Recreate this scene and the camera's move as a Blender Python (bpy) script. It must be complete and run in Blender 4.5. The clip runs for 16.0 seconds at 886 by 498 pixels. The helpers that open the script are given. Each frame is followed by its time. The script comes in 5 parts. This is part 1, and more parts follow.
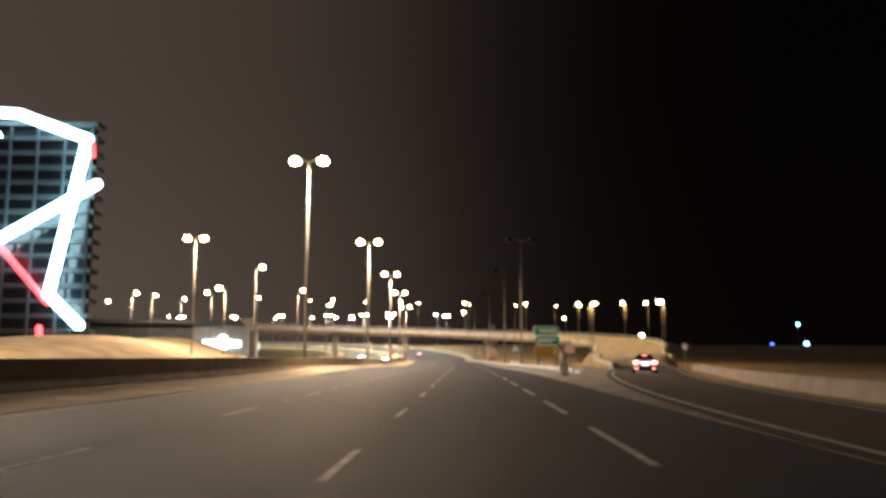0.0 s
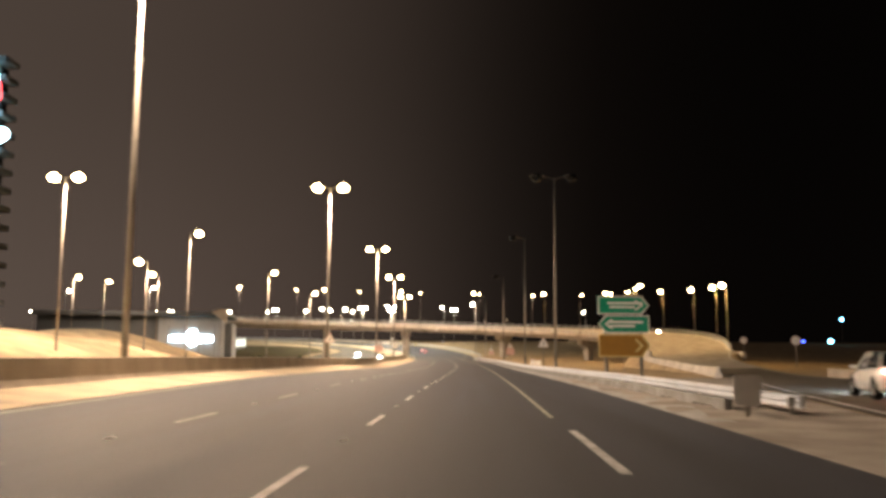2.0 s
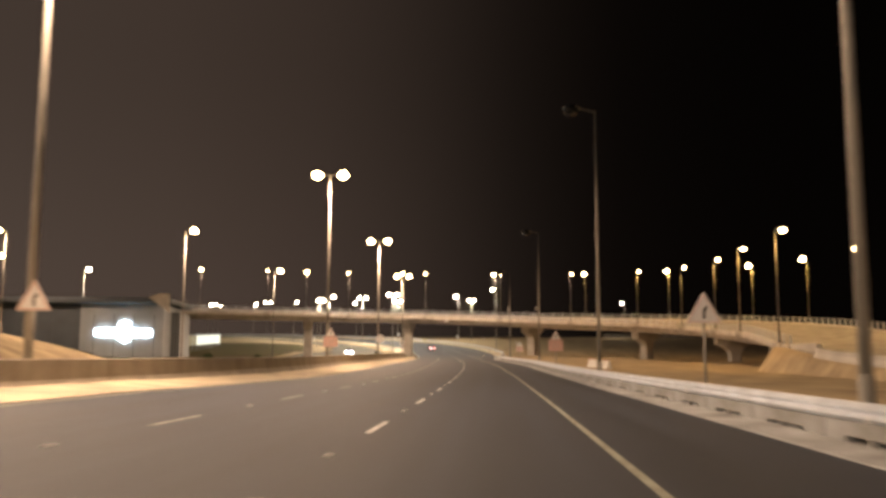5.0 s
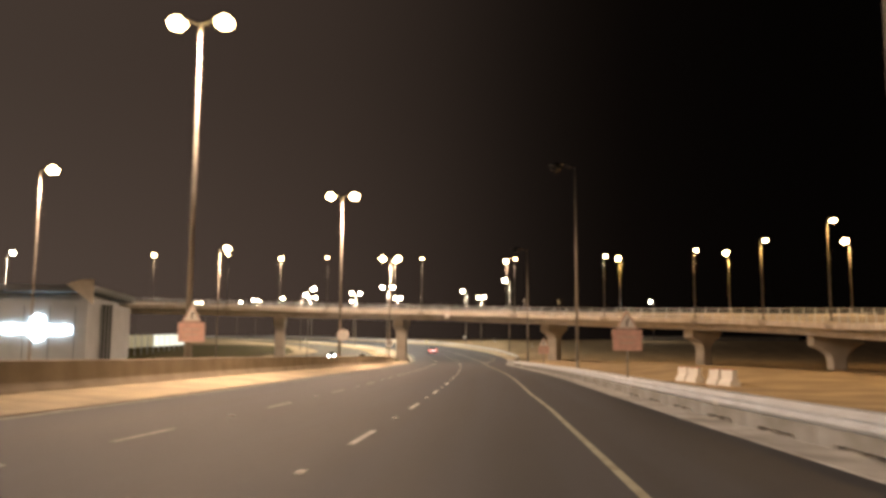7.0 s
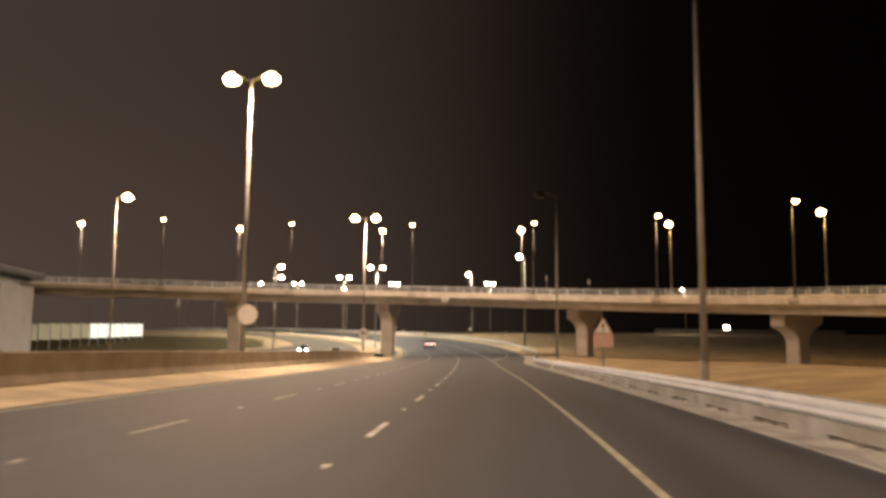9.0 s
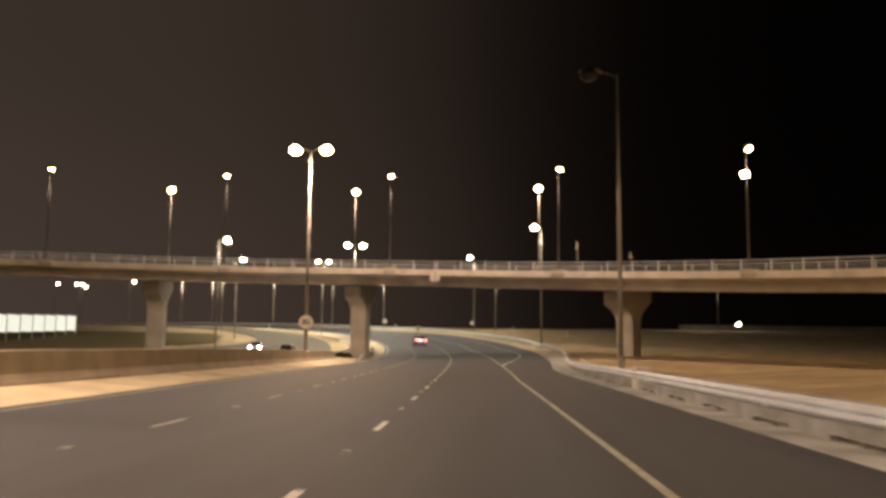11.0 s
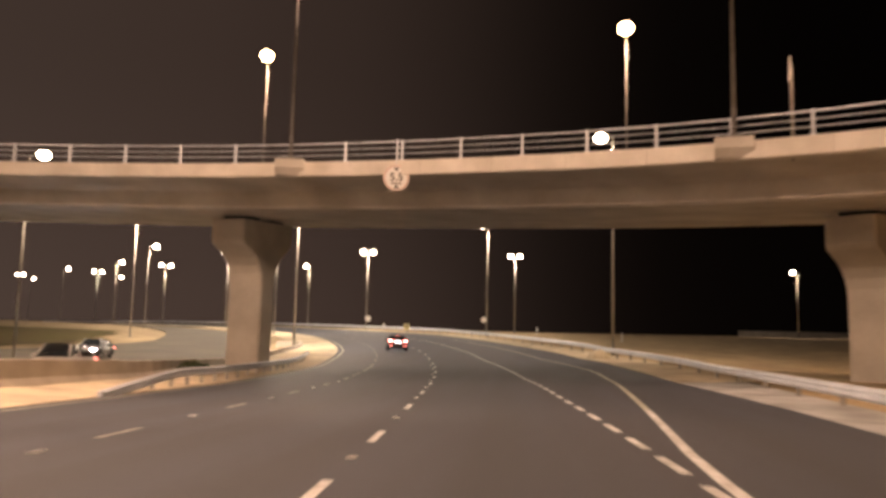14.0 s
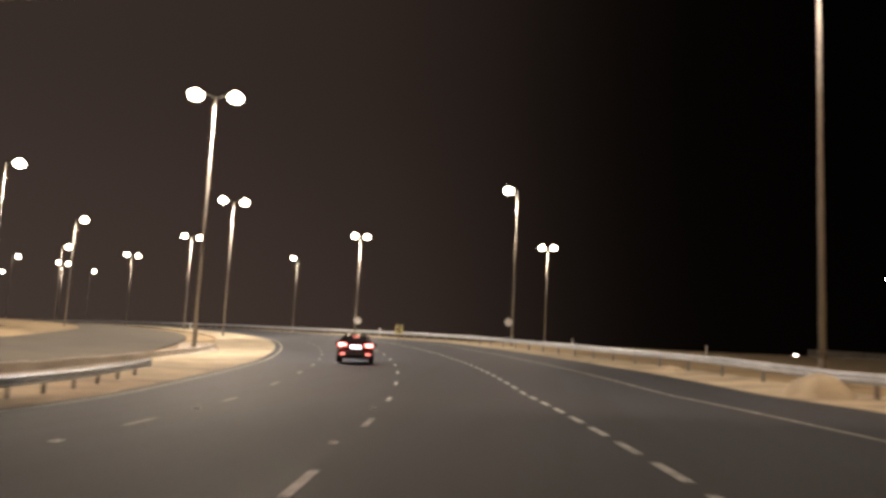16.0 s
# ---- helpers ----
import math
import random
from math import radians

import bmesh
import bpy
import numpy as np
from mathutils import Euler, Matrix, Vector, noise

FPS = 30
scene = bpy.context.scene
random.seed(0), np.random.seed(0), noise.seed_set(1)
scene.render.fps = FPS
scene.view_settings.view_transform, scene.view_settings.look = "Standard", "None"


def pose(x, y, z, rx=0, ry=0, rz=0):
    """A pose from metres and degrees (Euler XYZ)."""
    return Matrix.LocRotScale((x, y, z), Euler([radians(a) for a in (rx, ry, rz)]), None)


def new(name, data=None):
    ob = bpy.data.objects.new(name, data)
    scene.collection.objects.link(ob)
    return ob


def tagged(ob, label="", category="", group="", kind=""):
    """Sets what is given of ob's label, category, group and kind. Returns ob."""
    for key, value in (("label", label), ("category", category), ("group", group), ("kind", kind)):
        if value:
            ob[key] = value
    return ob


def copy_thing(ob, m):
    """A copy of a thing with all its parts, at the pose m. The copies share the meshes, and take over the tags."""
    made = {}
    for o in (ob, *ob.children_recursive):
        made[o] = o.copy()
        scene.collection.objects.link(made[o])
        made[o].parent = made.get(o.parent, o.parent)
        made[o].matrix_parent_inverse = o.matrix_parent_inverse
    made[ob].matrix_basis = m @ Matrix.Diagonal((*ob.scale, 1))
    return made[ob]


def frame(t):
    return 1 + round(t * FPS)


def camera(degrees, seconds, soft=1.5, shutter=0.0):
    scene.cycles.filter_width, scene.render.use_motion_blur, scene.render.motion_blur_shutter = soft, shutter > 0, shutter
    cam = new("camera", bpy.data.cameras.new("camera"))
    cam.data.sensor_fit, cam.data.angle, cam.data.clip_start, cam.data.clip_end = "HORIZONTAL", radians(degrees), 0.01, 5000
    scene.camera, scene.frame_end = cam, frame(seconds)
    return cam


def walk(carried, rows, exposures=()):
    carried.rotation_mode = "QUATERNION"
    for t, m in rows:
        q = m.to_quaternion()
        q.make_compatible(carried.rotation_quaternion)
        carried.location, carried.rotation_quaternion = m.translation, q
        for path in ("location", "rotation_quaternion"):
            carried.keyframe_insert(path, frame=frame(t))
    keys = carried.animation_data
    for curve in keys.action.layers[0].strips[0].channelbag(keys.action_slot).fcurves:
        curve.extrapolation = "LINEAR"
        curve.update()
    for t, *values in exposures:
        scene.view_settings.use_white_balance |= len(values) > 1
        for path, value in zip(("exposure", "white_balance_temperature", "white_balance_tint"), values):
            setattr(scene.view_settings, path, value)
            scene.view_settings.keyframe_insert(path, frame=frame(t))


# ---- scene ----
cam = camera(53.3, 16.0, soft=3.4, shutter=0.5)
METRES, EYE, TILT, LEAN, TURN = 310.0, 1.34, 0.0, 0.0, 0.7
ROWS = [
    (0.0, 0.0, 0.0, 0.0, -0.03, 7.24, -0.27),
    (0.5, 0.0017, 0.0337, 0.0002, 0.3, 7.41, -0.3),
    (1.0, 0.0033, 0.0672, 0.0006, 0.37, 7.32, -0.31),
    (1.5, 0.0042, 0.1002, 0.0008, 0.55, 7.19, -0.35),
    (2.0, 0.0054, 0.1316, 0.0009, 0.7, 7.08, -0.38),
    (2.5, 0.0062, 0.1627, 0.0009, 0.89, 7.29, -0.28),
    (3.0, 0.0074, 0.1918, 0.0010, 1.24, 6.95, -0.1),
    (3.5, 0.0084, 0.2221, 0.0011, 1.52, 7.11, -0.19),
    (4.0, 0.0090, 0.2548, 0.0012, 1.8, 6.98, 0.0),
    (4.5, 0.0096, 0.2893, 0.0012, 1.92, 6.96, -0.09),
    (7.0, 0.0135, 0.4544, 0.0014, 2.91, 7.25, -0.35),
    (7.5, 0.0135, 0.4865, 0.0016, 3.14, 7.16, -0.35),
    (8.0, 0.0135, 0.5184, 0.0017, 3.36, 7.08, -0.31),
    (8.5, 0.0134, 0.55, 0.0019, 3.45, 7.0, -0.47),
    (9.0, 0.0133, 0.5813, 0.0023, 3.54, 6.89, -0.51),
    (11.5, 0.0104, 0.7276, 0.0032, 3.9, 6.74, -0.61),
    (12.0, 0.0094, 0.7579, 0.0033, 4.04, 6.8, -0.59),
    (12.5, 0.0083, 0.7871, 0.0036, 4.21, 6.76, -0.52),
    (13.0, 0.0071, 0.8169, 0.0036, 4.37, 7.0, -0.5),
    (13.5, 0.0059, 0.848, 0.004, 4.4, 7.11, -0.82),
    (14.0, 0.0047, 0.8786, 0.0043, 4.47, 7.2, -1.36),
    (14.5, 0.0033, 0.9096, 0.0047, 4.63, 7.43, -1.89),
    (15.0, 0.0019, 0.9398, 0.0053, 4.85, 7.76, -2.37),
    (15.5, 0.0008, 0.9697, 0.0057, 5.29, 7.89, -2.56),
    (16.0, -0.0011, 0.9994, 0.006, 5.6, 8.0, -2.87),
]
walk(cam, [(t, pose(0, 0, EYE, TILT, LEAN, TURN) @ pose(METRES * x, METRES * y, METRES * z, 90 + pitch, roll, yaw)) for t, x, y, z, yaw, pitch, roll in ROWS],
     exposures=((0.0, 1.10, 6050, 4), (1.5, 1.14, 6100, 4), (3.0, 1.04, 6550, 14), (4.5, 0.78, 6500, 10), (9.0, 0.68, 6500, 10), (11.5, 0.26, 6400, 8), (12.5, 0.28, 6300, 6),
                (13.0, 0.34, 6550, 16), (14.0, 0.46, 6850, 21), (15.0, 0.48, 6850, 29), (15.5, 0.34, 6500, 15), (16.0, 0.16, 6400, 17)))

# ---- world and exposure ----
world = bpy.data.worlds.new("night_sky")
scene.world = world
world.use_nodes = True
wn, wl = world.node_tree.nodes, world.node_tree.links
wn.clear()
w_out = wn.new("ShaderNodeOutputWorld")
w_bg = wn.new("ShaderNodeBackground")
w_co = wn.new("ShaderNodeTexCoord")
w_sep = wn.new("ShaderNodeSeparateXYZ")
# warm brightening to the left stands in for windscreen haze
w_rmp = wn.new("ShaderNodeValToRGB")
w_rmp.color_ramp.interpolation = "B_SPLINE"
w_rmp.color_ramp.elements[0].position, w_rmp.color_ramp.elements[0].color = 0.0, (0.046, 0.0325, 0.025, 1)
w_rmp.color_ramp.elements[1].position, w_rmp.color_ramp.elements[1].color = 1.0, (0.0007, 0.0005, 0.0004, 1)
for pos, k in ((0.30, 0.0360), (0.45, 0.0290), (0.57, 0.0170), (0.68, 0.0058), (0.80, 0.0014)):
    e = w_rmp.color_ramp.elements.new(pos)
    e.color = (k, k * 0.68, k * 0.52, 1)
w_mr = wn.new("ShaderNodeMapRange")
w_mr.inputs["From Min"].default_value, w_mr.inputs["From Max"].default_value = -0.62, 0.34
wl.new(w_co.outputs["Generated"], w_sep.inputs[0])
wl.new(w_sep.outputs["X"], w_mr.inputs["Value"])
wl.new(w_mr.outputs["Result"], w_rmp.inputs["Fac"])
wl.new(w_rmp.outputs["Color"], w_bg.inputs["Color"])
# strength raised towards the horizon, imitating the halos around the lamps
w_low = wn.new("ShaderNodeMapRange")
w_low.interpolation_type = "SMOOTHSTEP"
w_low.inputs["From Min"].default_value, w_low.inputs["From Max"].default_value = 0.0, 0.34
w_low.inputs["To Min"].default_value, w_low.inputs["To Max"].default_value = 1.15, 0.8
wl.new(w_sep.outputs["Z"], w_low.inputs["Value"])
wl.new(w_low.outputs["Result"], w_bg.inputs["Strength"])
wl.new(w_bg.outputs[0], w_out.inputs["Surface"])

SODIUM = (1.0, 0.67, 0.44)
AMBER = (1.0, 0.57, 0.22)
WARM_WHITE = (1.0, 0.83, 0.61)
LAMP_POWER = 9500.0


# ---- materials ----
def material(name, colour, rough=0.8, metal=0.0, vary=0.25, scale=1.5, fine=25.0, bump=0.15, second=None, patch=0.5, spec=0.5, stretch=None):
    """A surface with broad stains, fine grain and relief. second: a second colour that shows in broad patches."""
    m = bpy.data.materials.new(name)
    m.use_nodes = True
    n, l = m.node_tree.nodes, m.node_tree.links
    b = n["Principled BSDF"]
    co = n.new("ShaderNodeTexCoord")
    big, small = n.new("ShaderNodeTexNoise"), n.new("ShaderNodeTexNoise")
    big.inputs["Scale"].default_value, big.inputs["Detail"].default_value = scale, 5
    small.inputs["Scale"].default_value, small.inputs["Detail"].default_value = fine, 3
    if stretch:
        mp = n.new("ShaderNodeMapping")
        mp.inputs["Scale"].default_value = stretch
        l.new(co.outputs["Object"], mp.inputs["Vector"])
        l.new(mp.outputs["Vector"], big.inputs["Vector"])
    else:
        l.new(co.outputs["Object"], big.inputs["Vector"])
    l.new(co.outputs["Object"], small.inputs["Vector"])
    ramp = n.new("ShaderNodeValToRGB")
    lo, hi = [max(0, c * (1 - vary)) for c in colour], [min(1, c * (1 + vary)) for c in colour]
    if second:
        lo = second
    ramp.color_ramp.elements[0].position, ramp.color_ramp.elements[0].color = 0.5 * patch + 0.08, (*lo, 1)
    ramp.color_ramp.elements[1].position, ramp.color_ramp.elements[1].color = 0.5 * patch + 0.42, (*hi, 1)
    l.new(big.outputs["Fac"], ramp.inputs["Fac"])
    grain = n.new("ShaderNodeMapRange")
    grain.inputs["To Min"].default_value, grain.inputs["To Max"].default_value = 1 - vary, 1 + vary
    l.new(small.outputs["Fac"], grain.inputs["Value"])
    mix = n.new("ShaderNodeVectorMath")
    mix.operation = "SCALE"
    l.new(ramp.outputs["Color"], mix.inputs[0])
    l.new(grain.outputs["Result"], mix.inputs["Scale"])
    l.new(mix.outputs["Vector"], b.inputs["Base Color"])
    rr = n.new("ShaderNodeMapRange")
    rr.inputs["To Min"].default_value, rr.inputs["To Max"].default_value = max(0.02, rough - 0.12), min(1, rough + 0.12)
    l.new(big.outputs["Fac"], rr.inputs["Value"])
    l.new(rr.outputs["Result"], b.inputs["Roughness"])
    b.inputs["Metallic"].default_value = metal
    b.inputs["Specular IOR Level"].default_value = spec
    if bump:
        bp = n.new("ShaderNodeBump")
        bp.inputs["Strength"].default_value, bp.inputs["Distance"].default_value = bump, 0.02
        l.new(small.outputs["Fac"], bp.inputs["Height"])
        l.new(bp.outputs["Normal"], b.inputs["Normal"])
    return m


def glow(name, colour, strength):
    m = bpy.data.materials.new(name)
    m.use_nodes = True
    b = m.node_tree.nodes["Principled BSDF"]
    b.inputs["Base Color"].default_value = (*colour, 1)
    b.inputs["Emission Color"].default_value = (*colour, 1)
    b.inputs["Emission Strength"].default_value = strength
    return m


def gloss(name, colour, rough=0.2, metal=0.0, coat=0.0):
    m = material(name, colour, rough, metal, vary=0.06, scale=3, fine=60, bump=0.0)
    m.node_tree.nodes["Principled BSDF"].inputs["Coat Weight"].default_value = coat
    return m


ASPHALT = material("asphalt", (0.038, 0.044, 0.060), 0.75, vary=0.30, scale=1.0, fine=45, bump=0.35, spec=0.4, stretch=(1.1, 0.035, 1.0))
ASPHALT_OLD = material("worn_asphalt", (0.095, 0.084, 0.065), 0.8, vary=0.25, scale=0.2, fine=35, bump=0.3, spec=0.3)
SAND = material("sand", (0.45, 0.355, 0.22), 0.95, vary=0.16, scale=0.35, fine=9, bump=0.6, second=(0.31, 0.24, 0.16), spec=0.1)
VERGE = material("dusty_verge", (0.57, 0.50, 0.36), 0.95, vary=0.15, scale=0.5, fine=12, bump=0.6, second=(0.40, 0.345, 0.265), spec=0.1)
# dusty verge greyed towards blue to imitate the driving car's headlights on it
VERGE_HEADLIT = material("headlit_dusty_verge", (0.44, 0.46, 0.47), 0.95, vary=0.16, scale=0.7, fine=12, bump=0.6, second=(0.29, 0.295, 0.29), spec=0.1)
KERB = material("dusty_kerb_concrete", (0.27, 0.28, 0.29), 0.95, vary=0.16, scale=0.9, fine=14, bump=0.5, second=(0.20, 0.20, 0.19), spec=0.1)
APRON = material("dusty_concrete", (0.36, 0.34, 0.31), 0.9, vary=0.2, scale=0.6, fine=14, bump=0.4, second=(0.24, 0.22, 0.19), spec=0.2)
LAWN = material("dry_lawn", (0.074, 0.066, 0.022), 0.95, vary=0.35, scale=0.25, fine=14, bump=0.8, second=(0.11, 0.08, 0.04), spec=0.1)
CONCRETE = material("concrete", (0.58, 0.55, 0.50), 0.85, vary=0.10, scale=0.4, fine=10, bump=0.25, second=(0.46, 0.43, 0.38), spec=0.25)
CONCRETE_DARK = material("weathered_concrete", (0.36, 0.315, 0.265), 0.9, vary=0.12, scale=0.8, fine=12, bump=0.4, second=(0.30, 0.26, 0.215), spec=0.2)
EDGE_BEAM = material("painted_concrete", (0.74, 0.70, 0.64), 0.8, vary=0.08, scale=0.7, fine=14, bump=0.15, second=(0.60, 0.56, 0.50), spec=0.25)
STEEL = material("galvanised_steel", (0.58, 0.63, 0.70), 0.5, metal=0.3, vary=0.12, scale=1.2, fine=30, bump=0.08)
STEEL_DUSTY = material("dusty_steel", (0.36, 0.355, 0.34), 0.85, metal=0.1, vary=0.15, scale=1.5, fine=14, bump=0.3, second=(0.25, 0.24, 0.22))
POLE = material("galvanised_pole", (0.27, 0.255, 0.225), 0.6, metal=0.3, vary=0.12, scale=1.0, fine=20, bump=0.06)
POLE_DULL = material("dull_pole_steel", (0.13, 0.125, 0.12), 0.75, metal=0.2, vary=0.2, scale=2, fine=20, bump=0.1, second=(0.08, 0.075, 0.07))
# near-white rim colour imitates headlights thrown back by the sign
SIGN_PALE = material("light_washed_rim", (0.74, 0.66, 0.64), 0.5, vary=0.1, scale=5, fine=30, bump=0.0)
PAINT = material("white_road_paint", (0.62, 0.63, 0.65), 0.7, vary=0.2, scale=4, fine=30, bump=0.2, second=(0.24, 0.235, 0.22), patch=0.4)
PAINT_WORN = material("worn_road_paint", (0.40, 0.385, 0.36), 0.75, vary=0.25, scale=5, fine=30, bump=0.2, second=(0.12, 0.118, 0.11), patch=0.5)
PAINT_YELLOW = material("yellow_road_paint", (0.36, 0.375, 0.32), 0.7, vary=0.15, scale=3, fine=30, bump=0.2, second=(0.22, 0.205, 0.15), patch=0.4)
SIGN_WHITE = material("white_sign_face", (0.80, 0.80, 0.79), 0.45, vary=0.05, scale=4, fine=40, bump=0.0)
SIGN_RED = material("red_sign_face", (0.50, 0.06, 0.05), 0.45, vary=0.1, scale=4, fine=40, bump=0.0)
# red paled in the colour to suggest retroreflected headlight on the triangles
SIGN_WASHED = material("washed_out_sign_rim", (0.62, 0.47, 0.43), 0.5, vary=0.12, scale=5, fine=30, bump=0.0)
SIGN_PLATE = material("faded_red_plate", (0.66, 0.43, 0.38), 0.5, vary=0.12, scale=5, fine=30, bump=0.0)
SIGN_BLACK = material("black_sign_ink", (0.02, 0.02, 0.02), 0.5, vary=0.1, scale=5, fine=30, bump=0.0)
SIGN_GREEN = material("green_sign_face", (0.01, 0.30, 0.17), 0.4, vary=0.08, scale=3, fine=30, bump=0.0)
SIGN_BROWN = material("brown_sign_face", (0.36, 0.19, 0.025), 0.6, vary=0.08, scale=3, fine=30, bump=0.0)
SIGN_YELLOW = material("yellow_sign_face", (0.72, 0.62, 0.28), 0.45, vary=0.08, scale=3, fine=30, bump=0.0)
PLASTIC_WHITE = material("white_barrier_plastic", (0.72, 0.72, 0.70), 0.55, vary=0.1, scale=2, fine=20, bump=0.05)
FACADE = material("blue_grey_facade", (0.09, 0.105, 0.125), 0.5, vary=0.12, scale=0.3, fine=4, bump=0.05)
SLAB = material("pale_floor_edge", (0.075, 0.083, 0.09), 0.7, vary=0.1, scale=0.5, fine=6, bump=0.05)
GLASS_DARK = gloss("dark_glass", (0.02, 0.025, 0.03), 0.08)
SHOP_WALL = material("grey_cladding", (0.40, 0.43, 0.46), 0.6, vary=0.1, scale=0.3, fine=6, bump=0.05)
RUBBER = material("tyre_rubber", (0.018, 0.018, 0.018), 0.85, vary=0.2, scale=8, fine=60, bump=0.2)
TRIM = material("black_trim", (0.02, 0.02, 0.021), 0.5, vary=0.1, scale=6, fine=40, bump=0.05)
ALLOY = gloss("alloy_rim", (0.50, 0.50, 0.51), 0.28, 0.9)
# red in the dark paint stands for the tail lamps' glow on the body
CAR_DARK = gloss("tail_tinted_car_paint", (0.075, 0.012, 0.013), 0.22, 0.2, 0.9)
CAR_WHITE = gloss("white_car_paint", (0.72, 0.72, 0.71), 0.25, 0.0, 0.8)
CAR_SILVER = gloss("silver_car_paint", (0.36, 0.36, 0.37), 0.25, 0.5, 0.8)
LEAF = material("dusty_leaves", (0.05, 0.07, 0.025), 0.9, vary=0.4, scale=2, fine=20, bump=0.3)
LENS_SODIUM = glow("sodium_lamp_lens", (1.0, 0.70, 0.32), 30.0)
LENS_WHITE = glow("metal_halide_lamp_lens", (1.0, 0.86, 0.60), 30.0)
NEON_WHITE = glow("cyan_white_neon", (0.62, 0.93, 1.0), 5.5)
NEON_RED = glow("red_neon", (1.0, 0.06, 0.07), 2.2)
SIGN_LIT = glow("lit_white_letters", (0.80, 0.95, 1.0), 11.0)
PANEL_LIT = glow("lit_white_panel", (0.62, 0.64, 0.57), 0.85)
PANEL_DIM = glow("dim_lit_panel", (0.26, 0.24, 0.15), 0.3)
TAIL_RED = glow("tail_lamp", (1.0, 0.22, 0.17), 5.0)
TAIL_CORE = glow("tail_lamp_core", (1.0, 0.75, 0.68), 9.0)
HEAD_WHITE = glow("headlamp", (0.92, 0.97, 1.0), 160.0)
# emission stands in for light falling on the number plate
PLATE_LIT = glow("lit_number_plate", (0.85, 0.95, 1.0), 4.0)
LAMP_BLUE = glow("blue_site_lamp", (0.06, 0.10, 1.0), 5.0)
LAMP_CYAN = glow("cyan_site_lamp", (0.25, 0.75, 1.0), 10.0)


# ---- mesh helpers ----
def mesh_from(name, verts, faces, mat, smooth=False):
    me = bpy.data.meshes.new(name)
    me.from_pydata([tuple(map(float, v)) for v in verts], [], faces)
    me.materials.append(mat)
    if smooth:
        me.polygons.foreach_set("use_smooth", [True] * len(me.polygons))
    me.update()
    return me


def part(name, bm, mat, parent=None, label="", m=None, smooth=False):
    """One mesh object from a bmesh or a mesh, under a thing or a part."""
    if isinstance(bm, bmesh.types.BMesh):
        bmesh.ops.recalc_face_normals(bm, faces=bm.faces)
        me = bpy.data.meshes.new(name)
        bm.to_mesh(me)
        bm.free()
        me.materials.append(mat)
        if smooth:
            me.polygons.foreach_set("use_smooth", [True] * len(me.polygons))
    else:
        me = bm
    ob = new(name, me)
    if parent:
        ob.parent = parent
    if m is not None:
        ob.matrix_basis = m
    if label:
        ob["label"] = label
    return ob


def empty(name, m=None):
    ob = new(name)
    if m is not None:
        ob.matrix_basis = m
    return ob


def box(bm, centre, size, rot=None, bevel=0.0):
    r = bmesh.ops.create_cube(bm, size=1.0)
    vs = r["verts"]
    bmesh.ops.scale(bm, vec=size, verts=vs)
    if bevel:
        es = list({ed for v in vs for ed in v.link_edges})
        out = bmesh.ops.bevel(bm, geom=es, offset=bevel, segments=2, affect="EDGES", profile=0.5)
        vs = list({v for f in out["faces"] for v in f.verts} | {v for v in vs if v.is_valid})
    if rot is not None:
        bmesh.ops.transform(bm, matrix=rot.to_4x4(), verts=vs)
    bmesh.ops.translate(bm, vec=centre, verts=vs)


def cyl(bm, p0, p1, r0, r1=None, n=12):
    p0, p1 = Vector(p0), Vector(p1)
    d = p1 - p0
    m = Matrix.Translation((p0 + p1) / 2) @ d.to_track_quat("Z", "Y").to_matrix().to_4x4()
    bmesh.ops.create_cone(bm, cap_ends=True, segments=n, radius1=r0, radius2=r0 if r1 is None else r1, depth=d.length, matrix=m)


def ball(bm, centre, size, u=14, v=8):
    bmesh.ops.create_uvsphere(bm, u_segments=u, v_segments=v, radius=1.0, matrix=Matrix.Translation(centre) @ Matrix.Diagonal((*size, 1)))


def plate(bm, outline, y0, y1):
    """A flat plate in the xz plane between y0 and y1 from a convex or simple outline."""
    a = [bm.verts.new((x, y0, z)) for x, z in outline]
    b = [bm.verts.new((x, y1, z)) for x, z in outline]
    n = len(a)
    bm.faces.new(a)
    bm.faces.new(b[::-1])
    for i in range(n):
        bm.faces.new((a[i], b[i], b[(i + 1) % n], a[(i + 1) % n]))


def disc(r, n=28, cx=0.0, cz=0.0):
    return [(cx + r * math.cos(2 * math.pi * i / n), cz + r * math.sin(2 * math.pi * i / n)) for i in range(n)]


def rounded(outline, r, n=4):
    """The outline with its corners rounded."""
    out, k = [], len(outline)
    for i in range(k):
        p, a, b = (Vector(outline[j % k]) for j in (i, i - 1, i + 1))
        u, v = (a - p).normalized(), (b - p).normalized()
        p0, p1 = p + u * r, p + v * r
        for j in range(n + 1):
            t = j / n
            out.append(tuple((1 - t) ** 2 * p0 + 2 * t * (1 - t) * p + t * t * p1))
    return out


def ring_plate(bm, outer, inner, y0, y1):
    n = len(outer)
    va = [[bm.verts.new((x, y, z)) for x, z in o] for o, y in ((outer, y0), (inner, y0), (outer, y1), (inner, y1))]
    for i in range(n):
        j = (i + 1) % n
        bm.faces.new((va[0][i], va[0][j], va[1][j], va[1][i]))
        bm.faces.new((va[2][i], va[3][i], va[3][j], va[2][j]))
        bm.faces.new((va[0][i], va[2][i], va[2][j], va[0][j]))
        bm.faces.new((va[1][i], va[1][j], va[3][j], va[3][i]))


